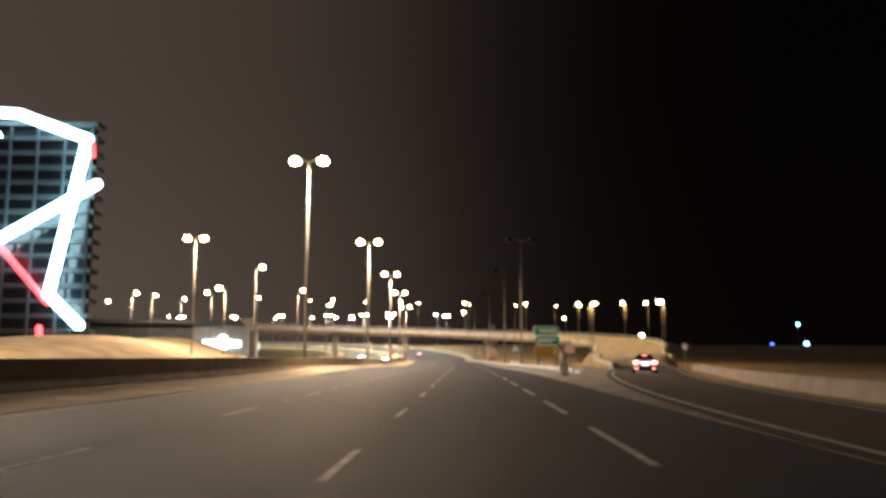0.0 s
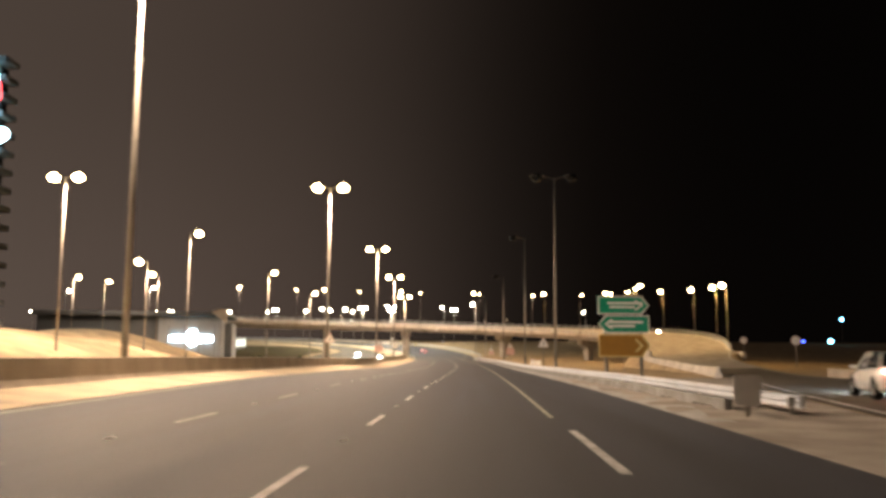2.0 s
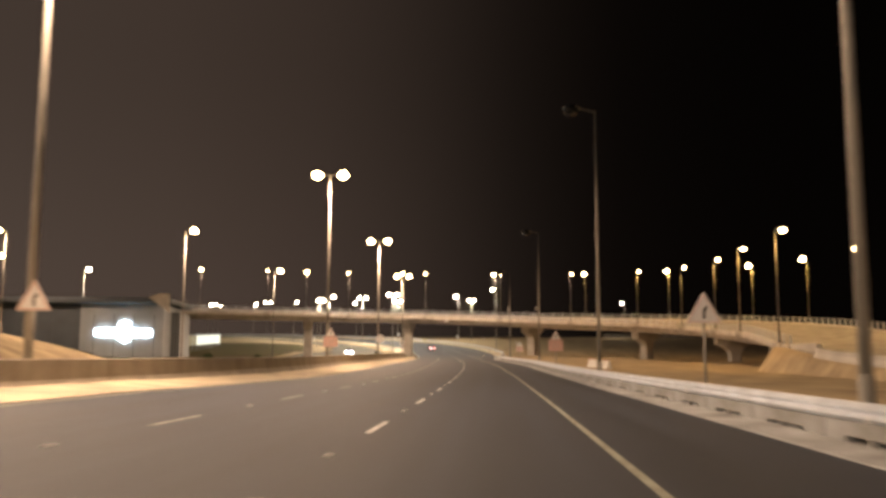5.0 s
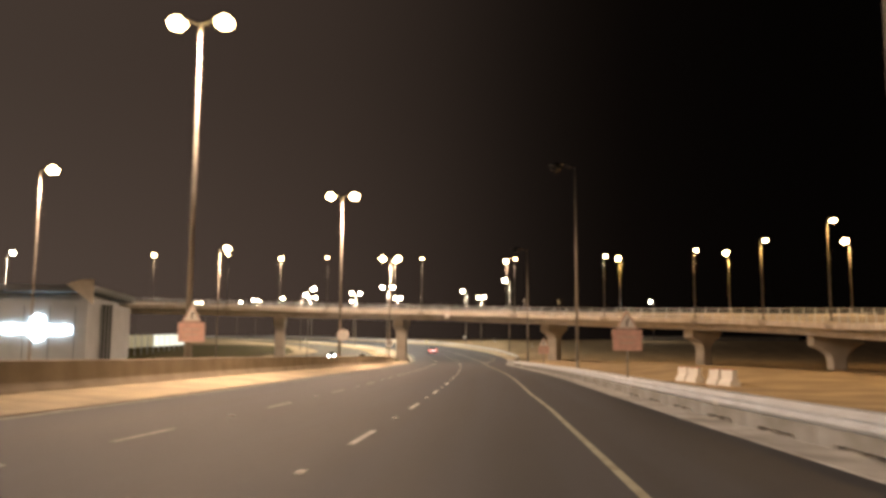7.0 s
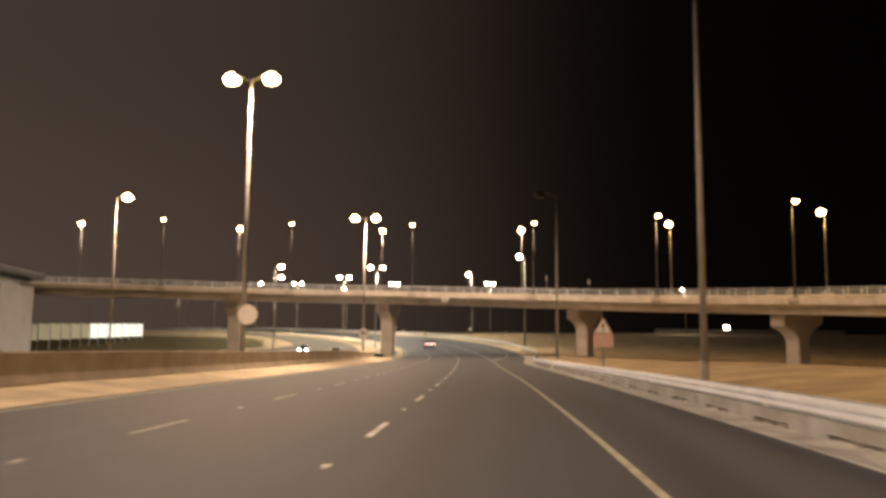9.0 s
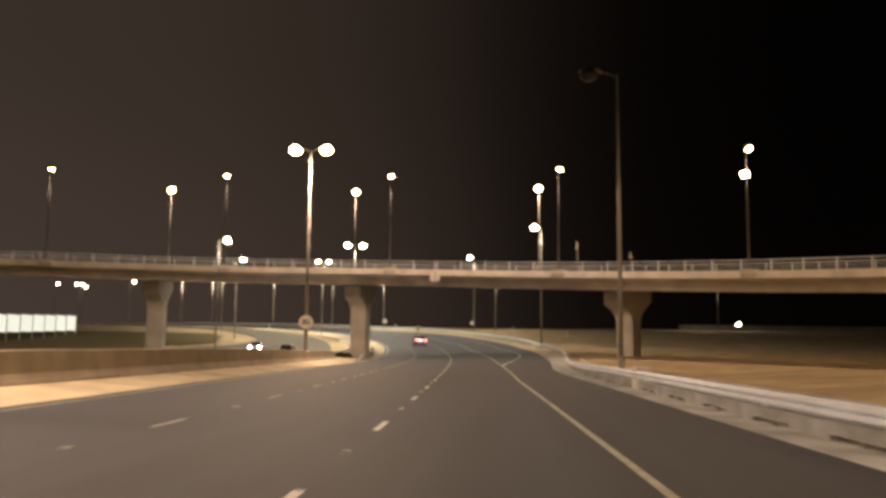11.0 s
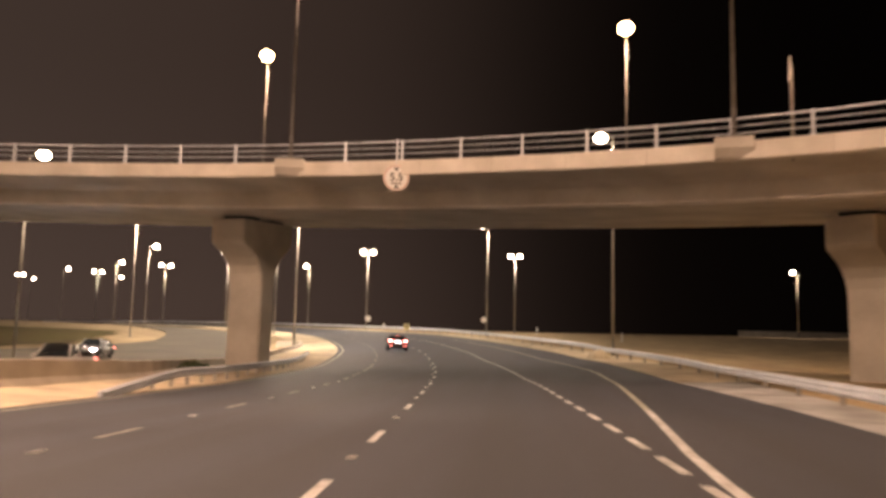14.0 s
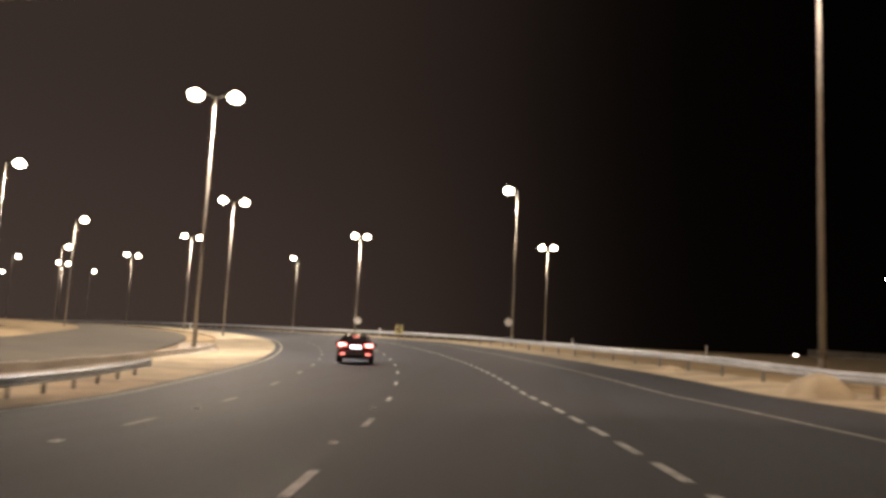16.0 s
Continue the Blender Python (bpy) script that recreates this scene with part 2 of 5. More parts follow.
def sweep(points, sides, ups, profile, mat, name, closed=True, caps=True, smooth=False):
    """A profile of (across, up) carried along points; sides and ups are the axes at each point."""
    k = len(profile)
    verts = [p + s * a + u * b for p, s, u in zip(points, sides, ups) for a, b in profile]
    faces = []
    for i in range(len(points) - 1):
        for j in range(k if closed else k - 1):
            j2 = (j + 1) % k
            faces.append((i * k + j, i * k + j2, (i + 1) * k + j2, (i + 1) * k + j))
    if closed and caps:
        faces.append(tuple(range(k))[::-1])
        faces.append(tuple((len(points) - 1) * k + j for j in range(k)))
    return mesh_from(name, verts, faces, mat, smooth)


def lettering(text, size, mat, name):
    """Flat raised lettering as a mesh that stands in the xz plane, centred."""
    cu = bpy.data.curves.new(name, "FONT")
    cu.body, cu.size, cu.align_x, cu.align_y, cu.extrude, cu.offset = text, size, "CENTER", "CENTER", 0.004, size * 0.018
    tmp = bpy.data.objects.new(name, cu)
    scene.collection.objects.link(tmp)
    bpy.context.view_layer.update()
    me = bpy.data.meshes.new_from_object(tmp.evaluated_get(bpy.context.evaluated_depsgraph_get()))
    bpy.data.objects.remove(tmp)
    me.transform(Euler((radians(90), 0, 0)).to_matrix().to_4x4())
    me.materials.clear()
    me.materials.append(mat)
    return me


def spline(pts, step=2.0):
    """A smooth curve through the points, as an array of points about a step apart."""
    p = np.array(pts, float)
    p = np.vstack((2 * p[0] - p[1], p, 2 * p[-1] - p[-2]))
    out = []
    for i in range(1, len(p) - 2):
        n = max(2, int(np.linalg.norm(p[i + 1] - p[i]) / step))
        for t in np.arange(n) / n:
            a, b, c, d = p[i - 1], p[i], p[i + 1], p[i + 2]
            out.append(0.5 * (2 * b + (c - a) * t + (2 * a - 5 * b + 4 * c - d) * t ** 2 + (3 * b - a - 3 * c + d) * t ** 3))
    out.append(p[-2])
    return np.array(out)


# ---- the lie of the land ----
S0, S1 = -80, 900
S = np.arange(S0, S1 + 1.0)
HEAD = np.radians(np.interp(S, (-80, 60, 120, 165, 200, 240, 285, 306, 325, 345, 392, 440, 490, 560, 650, 900),
                            (-0.9, -0.9, -0.5, 0.3, 1.6, 2.4, 3.1, 4.5, 6.5, 9.0, 18.4, 28, 37.5, 51, 60, 60)))
CX, CY = -np.cumsum(np.sin(HEAD)), np.cumsum(np.cos(HEAD))
CX, CY = CX - CX[-S0] + 0.3 - 0.12 * np.interp(S, (35, 75, 175, 215), (0, 1, 1, 0)), CY - CY[-S0]
G_Y = (-400, 0, 78, 141, 161, 175, 185, 196, 212, 235, 272, 291, 310, 335, 363, 400, 440, 484, 524, 600, 900)
G_Z = (0, 0, 0.4, 0.4, 0.46, 0.55, 0.64, 0.76, 0.88, 1.02, 1.33, 1.64, 1.9, 2.6, 4.0, 6.0, 7.9, 9.9, 11.4, 13.0, 13.5)


def grade(y):
    return np.interp(y, G_Y, G_Z)


def bank(s):
    return np.interp(s, (270, 330, 420), (0.0, 0.05, 0.05))


def crossfall(s, off):
    """How far the left lanes rise towards the barrier before the showroom."""
    return 0.024 * np.interp(s, (55, 85, 128, 155), (0, 1, 1, 0)) * np.interp(-np.asarray(off, float), (1.9, 10.9, 13.2, 17.5), (0, 9.0, 8.0, 0))


def at(s, off, up=0.0):
    """A point of the main road: s along it, off to the right of the driven lane's middle, up above the surface."""
    s, off = np.asarray(s, float), np.asarray(off, float)
    h = np.interp(s, S, HEAD)
    cx, cy = np.interp(s, S, CX), np.interp(s, S, CY)
    return np.stack((cx + off * np.cos(h), cy + off * np.sin(h), grade(cy) + bank(s) * np.clip(off, -16, 13) + crossfall(s, off) + up), -1)


def nearest(x, y):
    """s and off of places given by x and y."""
    x, y = np.ravel(x), np.ravel(y)
    s, off = np.empty(len(x)), np.empty(len(x))
    for i in range(0, len(x), 4000):
        d = (x[i:i + 4000, None] - CX) ** 2 + (y[i:i + 4000, None] - CY) ** 2
        k = d.argmin(1)
        s[i:i + 4000] = S[k]
        off[i:i + 4000] = (x[i:i + 4000] - CX[k]) * np.cos(HEAD[k]) + (y[i:i + 4000] - CY[k]) * np.sin(HEAD[k])
    return s, off


def left_edge(s):
    return np.interp(s, (0, 60, 90, 130, 160, 200, 240, 275, 292, 312, 332, 360, 420), (-10.8, -10.8, -11.0, -11.0, -10.8, -10.8, -10.6, -10.5, -10.3, -10.5, -9.9, -9.2, -9.2))


def right_edge(s):
    return np.interp(s, (-80, 20, 60, 140, 265, 275, 285, 293, 305, 312, 328, 345, 400, 470), (5.0, 5.0, 5.1, 4.85, 4.7, 5.05, 5.9, 6.6, 7.35, 7.95, 8.7, 9.0, 8.6, 5.0))


def rail_off(s):
    return np.interp(s, (50, 90, 130, 170, 262, 274, 284, 301, 315, 340, 360, 400, 470), (6.9, 6.25, 5.9, 5.65, 5.6, 6.2, 7.1, 9.1, 10.5, 11.1, 11.0, 10.4, 7.0))


def wall_off(s):
    return np.interp(s, (-80, 120, 186, 233, 285, 305, 322, 345, 366), (-13.6, -13.7, -14.1, -13.2, -12.7, -13.6, -15.6, -14.6, -13.0))


def far_edge(s):
    """The far edge of the carriageway behind the barrier."""
    return np.interp(s, (-80, 120, 186, 233, 285, 305, 330, 352, 362, 374, 381, 640), (-28.1, -28.2, -28.6, -27.7, -27.2, -30.0, -44.0, -40.5, -34.5, -31.5, -29.8, -30.0))


def swell(x, y, cx, cy, rx, ry, h, turn=0.0):
    c, s = math.cos(radians(turn)), math.sin(radians(turn))
    u, v = (x - cx) * c + (y - cy) * s, -(x - cx) * s + (y - cy) * c
    q = np.clip(1 - (u / rx) ** 2 - (v / ry) ** 2, 0, None)
    return h * q ** 1.2


def land(x, y):
    """Height of the bare ground."""
    x, y = np.asarray(x, float), np.asarray(y, float)
    s, off = nearest(x, y)
    s, off = s.reshape(x.shape), off.reshape(x.shape)
    z = grade(y) * np.interp(np.abs(x), (250, 900), (1, 0.8))
    road_z = grade(np.interp(s, S, CY)) + bank(s) * np.clip(off, -16, 13) + crossfall(s, off)
    near = np.where(off > 0, np.interp(off, (16, 40), (1, 0)), np.interp(-off, (47, 72), (1, 0)))
    z = z * (1 - near) + road_z * near - 0.12
    z += swell(x, y, -50, 128, 20, 75, 4.4, 4) + swell(x, y, -67, 196, 25, 46, 5.0, 6)
    z += 0.28 * np.interp(off, (6.5, 10.0, 24, 40), (0, 1, 0.8, 0)) * np.interp(s, (50, 75, 270, 300), (0, 1, 1, 0)) * np.interp(x, (9, 14), (1, 0.6))
    z += 0.5 * swell(x, y, 19, 230, 9, 60, 1.4)
    return z


# ---- ground ----
gx = np.concatenate((-np.geomspace(3000, 150, 26)[:-1], np.arange(-150, 100, 2.5), np.geomspace(100, 3000, 28)))
gy = np.concatenate((-np.geomspace(1500, 60, 10)[:-1], np.arange(-60, 560, 2.5), np.geomspace(560, 4000, 30)))
GXX, GYY = np.meshgrid(gx, gy)
GZZ = land(GXX, GYY)
verts = np.stack((GXX, GYY, GZZ), -1).reshape(-1, 3)
nx = len(gx)
faces = [(j * nx + i, j * nx + i + 1, (j + 1) * nx + i + 1, (j + 1) * nx + i) for j in range(len(gy) - 1) for i in range(nx - 1)]
tagged(part("ground", mesh_from("ground", verts, faces, SAND, True), SAND), "bare sandy ground with low dunes beside the highway", "ground", kind="structure")


def band(name, lo, hi, s0, s1, up, mat, cols=4, step=2.0, rise=(0, 0), skirt=0.25, rough=0.0, seed=0):
    """A strip of paving along the road between two offsets, with a skirt at its edges."""
    ss = np.arange(s0, s1 + step / 2, step)
    lo_v = lo(ss) if callable(lo) else np.full(len(ss), float(lo))
    hi_v = hi(ss) if callable(hi) else np.full(len(ss), float(hi))
    rng = np.random.default_rng(seed)
    rows = []
    for j in range(cols + 1):
        f = j / cols
        p = at(ss, lo_v * (1 - f) + hi_v * f, up + rise[0] * (1 - f) + rise[1] * f)
        if rough and 0 < j < cols:
            p[:, 2] += rng.uniform(-rough, rough, len(ss))
        rows.append(p)
    if skirt:
        rows = [rows[0] - (0, 0, skirt)] + rows + [rows[-1] - (0, 0, skirt)]
    k = len(rows)
    v = np.stack(rows, 1).reshape(-1, 3)
    fs = [(i * k + j, i * k + j + 1, (i + 1) * k + j + 1, (i + 1) * k + j) for i in range(len(ss) - 1) for j in range(k - 1)]
    return part(name, mesh_from(name, v, fs, mat), mat)


road = tagged(band("road", left_edge, right_edge, -76, 700, 0.0, ASPHALT, 40), "worn grey asphalt highway with three lanes and a shoulder", "road", kind="structure")
tagged(band("verge_left", lambda s: wall_off(s) - 0.5, lambda s: left_edge(s), -76, 366, 0.02, VERGE, 5, rise=(0.30, 0.0), rough=0.02, seed=2), "dusty raised sand verge along the barrier", "verge", kind="structure")
tagged(band("verge_left_far", -14.5, left_edge, 366, 640, 0.02, VERGE, 4, rise=(0.1, 0.0), rough=0.02, seed=3), "dusty sand verge on the inside of the bend", "verge", kind="structure")
tagged(band("verge_right", right_edge, lambda s: rail_off(s) + 0.35, 60, 306, 0.02, VERGE_HEADLIT, 4, rise=(0.0, -0.03), rough=0.03, seed=4, step=1.5), "dusty sand verge drifted under the guard rails", "verge", kind="structure")
tagged(band("verge_right_far", right_edge, lambda s: rail_off(s) + 0.8, 305.5, 640, 0.02, VERGE, 5, rise=(0.0, 0.0), rough=0.03, seed=6, step=1.5), "dusty sand verge under the guard rail", "verge", kind="structure")
tagged(band("far_carriageway", far_edge, lambda s: wall_off(s) - 2.2, -76, 330, 0.03, ASPHALT_OLD, 5), "asphalt carriageway behind the concrete barrier", "road", kind="structure")
tagged(band("far_carriageway_bend", far_edge, -17.5, 330, 640, 0.03, ASPHALT_OLD, 5), "asphalt carriageway curving up beside the highway", "road", kind="structure")


# ---- road markings ----
def stripe(name, off, s0, s1, width, mat, up=0.008):
    ss = np.linspace(s0, s1, max(2, int((s1 - s0) / 3) + 2))
    o = off(ss) if callable(off) else np.full(len(ss), float(off))
    a, b = at(ss, o - width / 2, up), at(ss, o + width / 2, up)
    v = np.stack((a, b), 1).reshape(-1, 3)
    fs = [(2 * i, 2 * i + 1, 2 * i + 3, 2 * i + 2) for i in range(len(ss) - 1)]
    return part(name, mesh_from(name, v, fs, mat), mat, road)


DASHES = [(31.7 - 10.2 * i, 1.6) for i in range(11, 0, -1)]
DASHES += [(31.6 + 9.45 * i, 1.45 - 0.02 * i) for i in range(9)] + [(107.3 + 9.85 * i, 1.35) for i in range(1, 11)] + [(215.6, 1.2), (224.2, 1.05)]
DASHES += [(232.6, 0.9)] + [(241.2 + 6.55 * i, 0.85) for i in range(7)] + [(285.8 + 6.75 * i, 0.82) for i in range(5)] + [(318.8 + 7.2 * i, 0.85) for i in range(32)]
for o, drift, paint in ((-1.87, 0.2, PAINT), (-5.75, 0.0, PAINT_WORN)):
    for c, half in DASHES:
        stripe("lane_dash", lambda s, o=o, drift=drift: o + drift * np.interp(s, (300, 330), (0, 1)), c - half, c + half, 0.12, paint)
c = -59.4
while c < 53:
    stripe("exit_dash", 2.05, c, c + 6.0, 0.15, PAINT)
    c += 10.1
stripe("edge_line", lambda s: np.interp(s, (52, 165, 176, 200, 230, 255, 268, 279), (1.95, 1.95, 1.82, 1.80, 1.76, 1.70, 1.92, 1.94)), 61, 279, 0.12, PAINT_YELLOW)
for ends, paint in (((279, 292), PAINT), ((292, 320), PAINT_YELLOW), ((320, 470), PAINT_WORN)):
    stripe("edge_line", lambda s: np.interp(s, (279, 283, 305, 316, 342, 400, 470), (1.92, 2.2, 4.98, 6.05, 6.15, 6.0, 3.2)), *ends, 0.15, paint)
stripe("edge_line", lambda s: left_edge(s) + 0.5, -70, 600, 0.14, PAINT_YELLOW)
c = 280.0
while c < 450:
    stripe("exit_dash", lambda s: np.interp(s, (279, 294, 304, 330, 420), (1.85, 1.92, 2.08, 2.12, 2.1)), c, c + 1.45, 0.13, PAINT)
    c += 2.3
bm = bmesh.new()
box(bm, (0, 0, 0.012), (0.11, 0.10, 0.02), bevel=0.006)
stud = part("road_stud", bm, SIGN_WHITE, road, "white reflective stud", m=Matrix.Translation(at(1.4, -1.87, 0.006)))
for (c, _), (d, _) in zip(DASHES, DASHES[1:]):
    if 0 < c < 330:
        for o in (-1.88, -5.7):
            part("road_stud", stud.data, SIGN_WHITE, road, m=Matrix.Translation(at((c + d) / 2, o, 0.006)))


# ---- slip road and ramp, bridge ----
def frames(p):
    """Side (to the right) and up axes along an array of points."""
    d = np.gradient(p, axis=0)
    d /= np.linalg.norm(d, axis=1)[:, None]
    side = np.stack((d[:, 1], -d[:, 0], 0 * d[:, 0]), -1)
    side /= np.linalg.norm(side, axis=1)[:, None]
    return side, np.tile((0, 0, 1.0), (len(p), 1))


# the deck's inner and outer edges, from the far abutment round to the foot of the ramp
DECK_IN = [(-86, 298.5, 12.1), (-48, 309, 11.9), (-31, 311.2, 11.6), (-12.4, 310.4, 11.3), (5.3, 303, 10.4), (20, 289.6, 9.25),
           (31, 274.5, 8.25), (35.8, 255, 7.1), (35.2, 229, 5.7), (32.4, 205, 4.6), (28.2, 181, 3.0), (26.5, 163, 1.75)]
DECK_OUT = [(-92, 326, 14.4), (-58, 331, 13.9), (-38, 331.5, 13.4), (-15, 330, 12.9), (9.5, 321.5, 11.9), (31, 306, 10.8),
            (45.5, 287, 9.7), (53.0, 261, 8.2), (53.2, 234, 6.7), (49.2, 207, 5.0), (43.5, 183, 3.4), (40, 163, 2.1)]
DI = spline(DECK_IN, 3.0)
n_seg = [max(2, int(np.linalg.norm(np.subtract(DECK_IN[i + 1], DECK_IN[i])) / 3.0)) for i in range(len(DECK_IN) - 1)]
u_in = np.concatenate([i + np.arange(k) / k for i, k in enumerate(n_seg)] + [[len(n_seg)]])
fine_out = spline(DECK_OUT, 0.5)
k_out = [max(2, int(np.linalg.norm(np.subtract(DECK_OUT[i + 1], DECK_OUT[i])) / 0.5)) for i in range(len(DECK_OUT) - 1)]
u_out = np.concatenate([i + np.arange(k) / k for i, k in enumerate(k_out)] + [[len(k_out)]])
DO = np.stack([np.interp(u_in, u_out, fine_out[:, i]) for i in range(3)], -1)
U_ABUT = 10.2   # the deck ends on an abutment here, and goes on as an earth ramp


def deck_at(u):
    return (np.array([np.interp(u, u_in, DI[:, i]) for i in range(3)]), np.array([np.interp(u, u_in, DO[:, i]) for i in range(3)]))


def deck_mesh(name, sel, section, mat, closed=True):
    """A cross-section of (share of the width, metres added across, metres up) carried along the deck."""
    k, verts = len(section), []
    for a, b in zip(DI[sel], DO[sel]):
        w = np.linalg.norm(b - a)
        d = (b - a) / w
        for f, m, up in section:
            verts.append(a + d * (f * w + m) + np.array((0, 0, up)))
    n = int(sel.sum())
    fs = [(i * k + j, i * k + (j + 1) % k, (i + 1) * k + (j + 1) % k, (i + 1) * k + j) for i in range(n - 1) for j in range(k if closed else k - 1)]
    if closed:
        fs += [tuple(range(k))[::-1], tuple((n - 1) * k + j for j in range(k))]
    return mesh_from(name, verts, fs, mat)


bridge = tagged(empty("bridge", Matrix.Identity(4)), "curved concrete flyover on flared piers with steel railings", "bridge")
on_deck = u_in <= U_ABUT + 0.02
part("deck", deck_mesh("deck", on_deck, [(0, 0.45, -0.28), (0, 0.45, -0.57), (0, 2.5, -0.80), (0, 2.95, -1.0), (0, 3.1, -1.7), (0, 3.3, -1.8), (1, -3.3, -1.8), (1, -3.1, -1.7), (1, -2.95, -1.0), (1, -2.5, -0.80), (1, -0.45, -0.57), (1, -0.45, -0.28)], CONCRETE), CONCRETE, bridge, "grey concrete box girder")
part("deck_surface", deck_mesh("deck_surface", on_deck, [(0, 0.46, -0.14), (1, -0.46, -0.14), (1, -0.46, -0.27), (0, 0.46, -0.27)], APRON), APRON, bridge, "dusty grey deck surface")
for f, sg in ((0, 1), (1, -1)):
    beam = part("parapet", deck_mesh("parapet", on_deck, [(f, sg * 0.14, 0.0), (f, sg * 0.44, 0.0), (f, sg * 0.44, -0.6), (f, sg * 0.14, -0.6)], CONCRETE_DARK), CONCRETE_DARK, bridge, "concrete edge beam")
    idx = np.nonzero(on_deck)[0]
    for i in idx[:-1]:
        sect = [(f, 0, 0.03), (f, sg * 0.45, 0.03), (f, sg * 0.45, -0.62), (f, sg * 0.06, -0.62), (f, 0, -0.58)]
        ring = []
        for t in (0.003, 0.997):
            a, b = DI[i] * (1 - t) + DI[i + 1] * t, DO[i] * (1 - t) + DO[i + 1] * t
            d = (b - a) / np.linalg.norm(b - a)
            ring += [(b if q else a) + d * m + np.array((0, 0, up)) for q, m, up in sect]
        fs = [(j, (j + 1) % 5, 5 + (j + 1) % 5, 5 + j) for j in range(5)] + [(4, 3, 2, 1, 0), (5, 6, 7, 8, 9)]
        part("panel", mesh_from("panel", ring, fs, EDGE_BEAM), EDGE_BEAM, beam, "pale painted edge panel" if i == idx[0] else "")
    for up, th in ((0.84, 0.07), (0.57, 0.045), (0.31, 0.045)):
        q = [(f, sg * 0.2 + th * math.cos(a) * 0.5, up + 0.03 + th * math.sin(a) * 0.5) for a in np.arange(6) * math.pi / 3]
        part("rail", deck_mesh("rail", on_deck, q, STEEL), STEEL, bridge, "galvanised railing tube")
bm = bmesh.new()
box(bm, (0, 0, 0.43), (0.13, 0.11, 0.92), bevel=0.015)
box(bm, (0, 0, 0.02), (0.24, 0.2, 0.03))
post_mesh = None
for f, sg in ((0, 1), (1, -1)):
    edge = DI if f == 0 else DO
    ln = np.concatenate(([0], np.cumsum(np.linalg.norm(np.diff(edge, axis=0), axis=1))))
    stop = np.interp(U_ABUT, u_in, ln)
    for d in np.arange(1.0, stop, 2.75):
        i = np.interp(d, ln, u_in)
        a, b = deck_at(i)
        w = (b - a) / np.linalg.norm(b - a)
        p = (a if f == 0 else b) + w * sg * 0.2 + np.array((0, 0, 0.03))
        m = Matrix.Translation(p) @ Matrix.Rotation(math.atan2(w[1], w[0]), 4, "Z")
        if post_mesh is None:
            ob = part("railing_post", bm, STEEL, bridge, "galvanised railing post", m)
            post_mesh = ob.data
        else:
            part("railing_post", post_mesh, STEEL, bridge, m=m)


def pier(x, y):
    """A flared pier that stands across the deck."""
    us = np.linspace(0, 11, 400)
    ends = [deck_at(u) for u in us]
    gap = [abs((b - a)[0] * (y - a[1]) - (b - a)[1] * (x - a[0])) / np.linalg.norm((b - a)[:2]) for a, b in ends]
    a, b = ends[int(np.argmin(gap))]
    u = us[int(np.argmin(gap))]
    t = deck_at(min(u + 0.3, 11))[0] - deck_at(max(u - 0.3, 0))[0]
    yaw = math.atan2(t[1], t[0]) + math.pi / 2
    w = b - a
    share = ((x - a[0]) * w[0] + (y - a[1]) * w[1]) / (w[0] ** 2 + w[1] ** 2)
    foot = float(land(np.array([x]), np.array([y]))[0]) - 0.4
    slope = w[2] / math.hypot(w[0], w[1])
    top = a[2] + w[2] * share - 1.98 - foot
    rows = [(0.0, 0.85), (top - 3.6, 0.85), (top - 3.0, 0.92), (top - 2.55, 1.15), (top - 2.1, 1.65), (top - 1.75, 2.25), (top - 1.5, 2.75), (top - 1.35, 3.05), (top - 1.15, 3.2), (top, 3.2)]
    bm = bmesh.new()
    rings = []
    for z, hx in rows:
        o = rounded([(-hx, -1.0), (hx, -1.0), (hx, 1.0), (-hx, 1.0)], 0.16, 3)
        tilt = slope * min(1.0, max(0.0, (z - (top - 3.6)) / 2.2))
        rings.append([bm.verts.new((px, py, z + px * tilt)) for px, py in o])
    for r0, r1 in zip(rings, rings[1:]):
        for j in range(len(r0)):
            bm.faces.new((r0[j], r0[(j + 1) % len(r0)], r1[(j + 1) % len(r0)], r1[j]))
    bm.faces.new(rings[0][::-1])
    bm.faces.new(rings[-1])
    ob = part("pier", bm, CONCRETE, bridge, "flared concrete pier", Matrix.Translation((x, y, foot)) @ Matrix.Rotation(yaw, 4, "Z"))
    for sx in (-1.6, 1.6):
        bm = bmesh.new()
        box(bm, (sx, 0, top + 0.09 + sx * slope), (1.3, 1.5, 0.24), bevel=0.02)
        part("bearing", bm, TRIM, ob, "black bridge bearing")


for x, y in ((-83.0, 313), (-42.8, 322), (-17.4, 321.5), (13.0, 311.0), (35.0, 285.0), (44.4, 254.5), (43.5, 222.0)):
    pier(x, y)

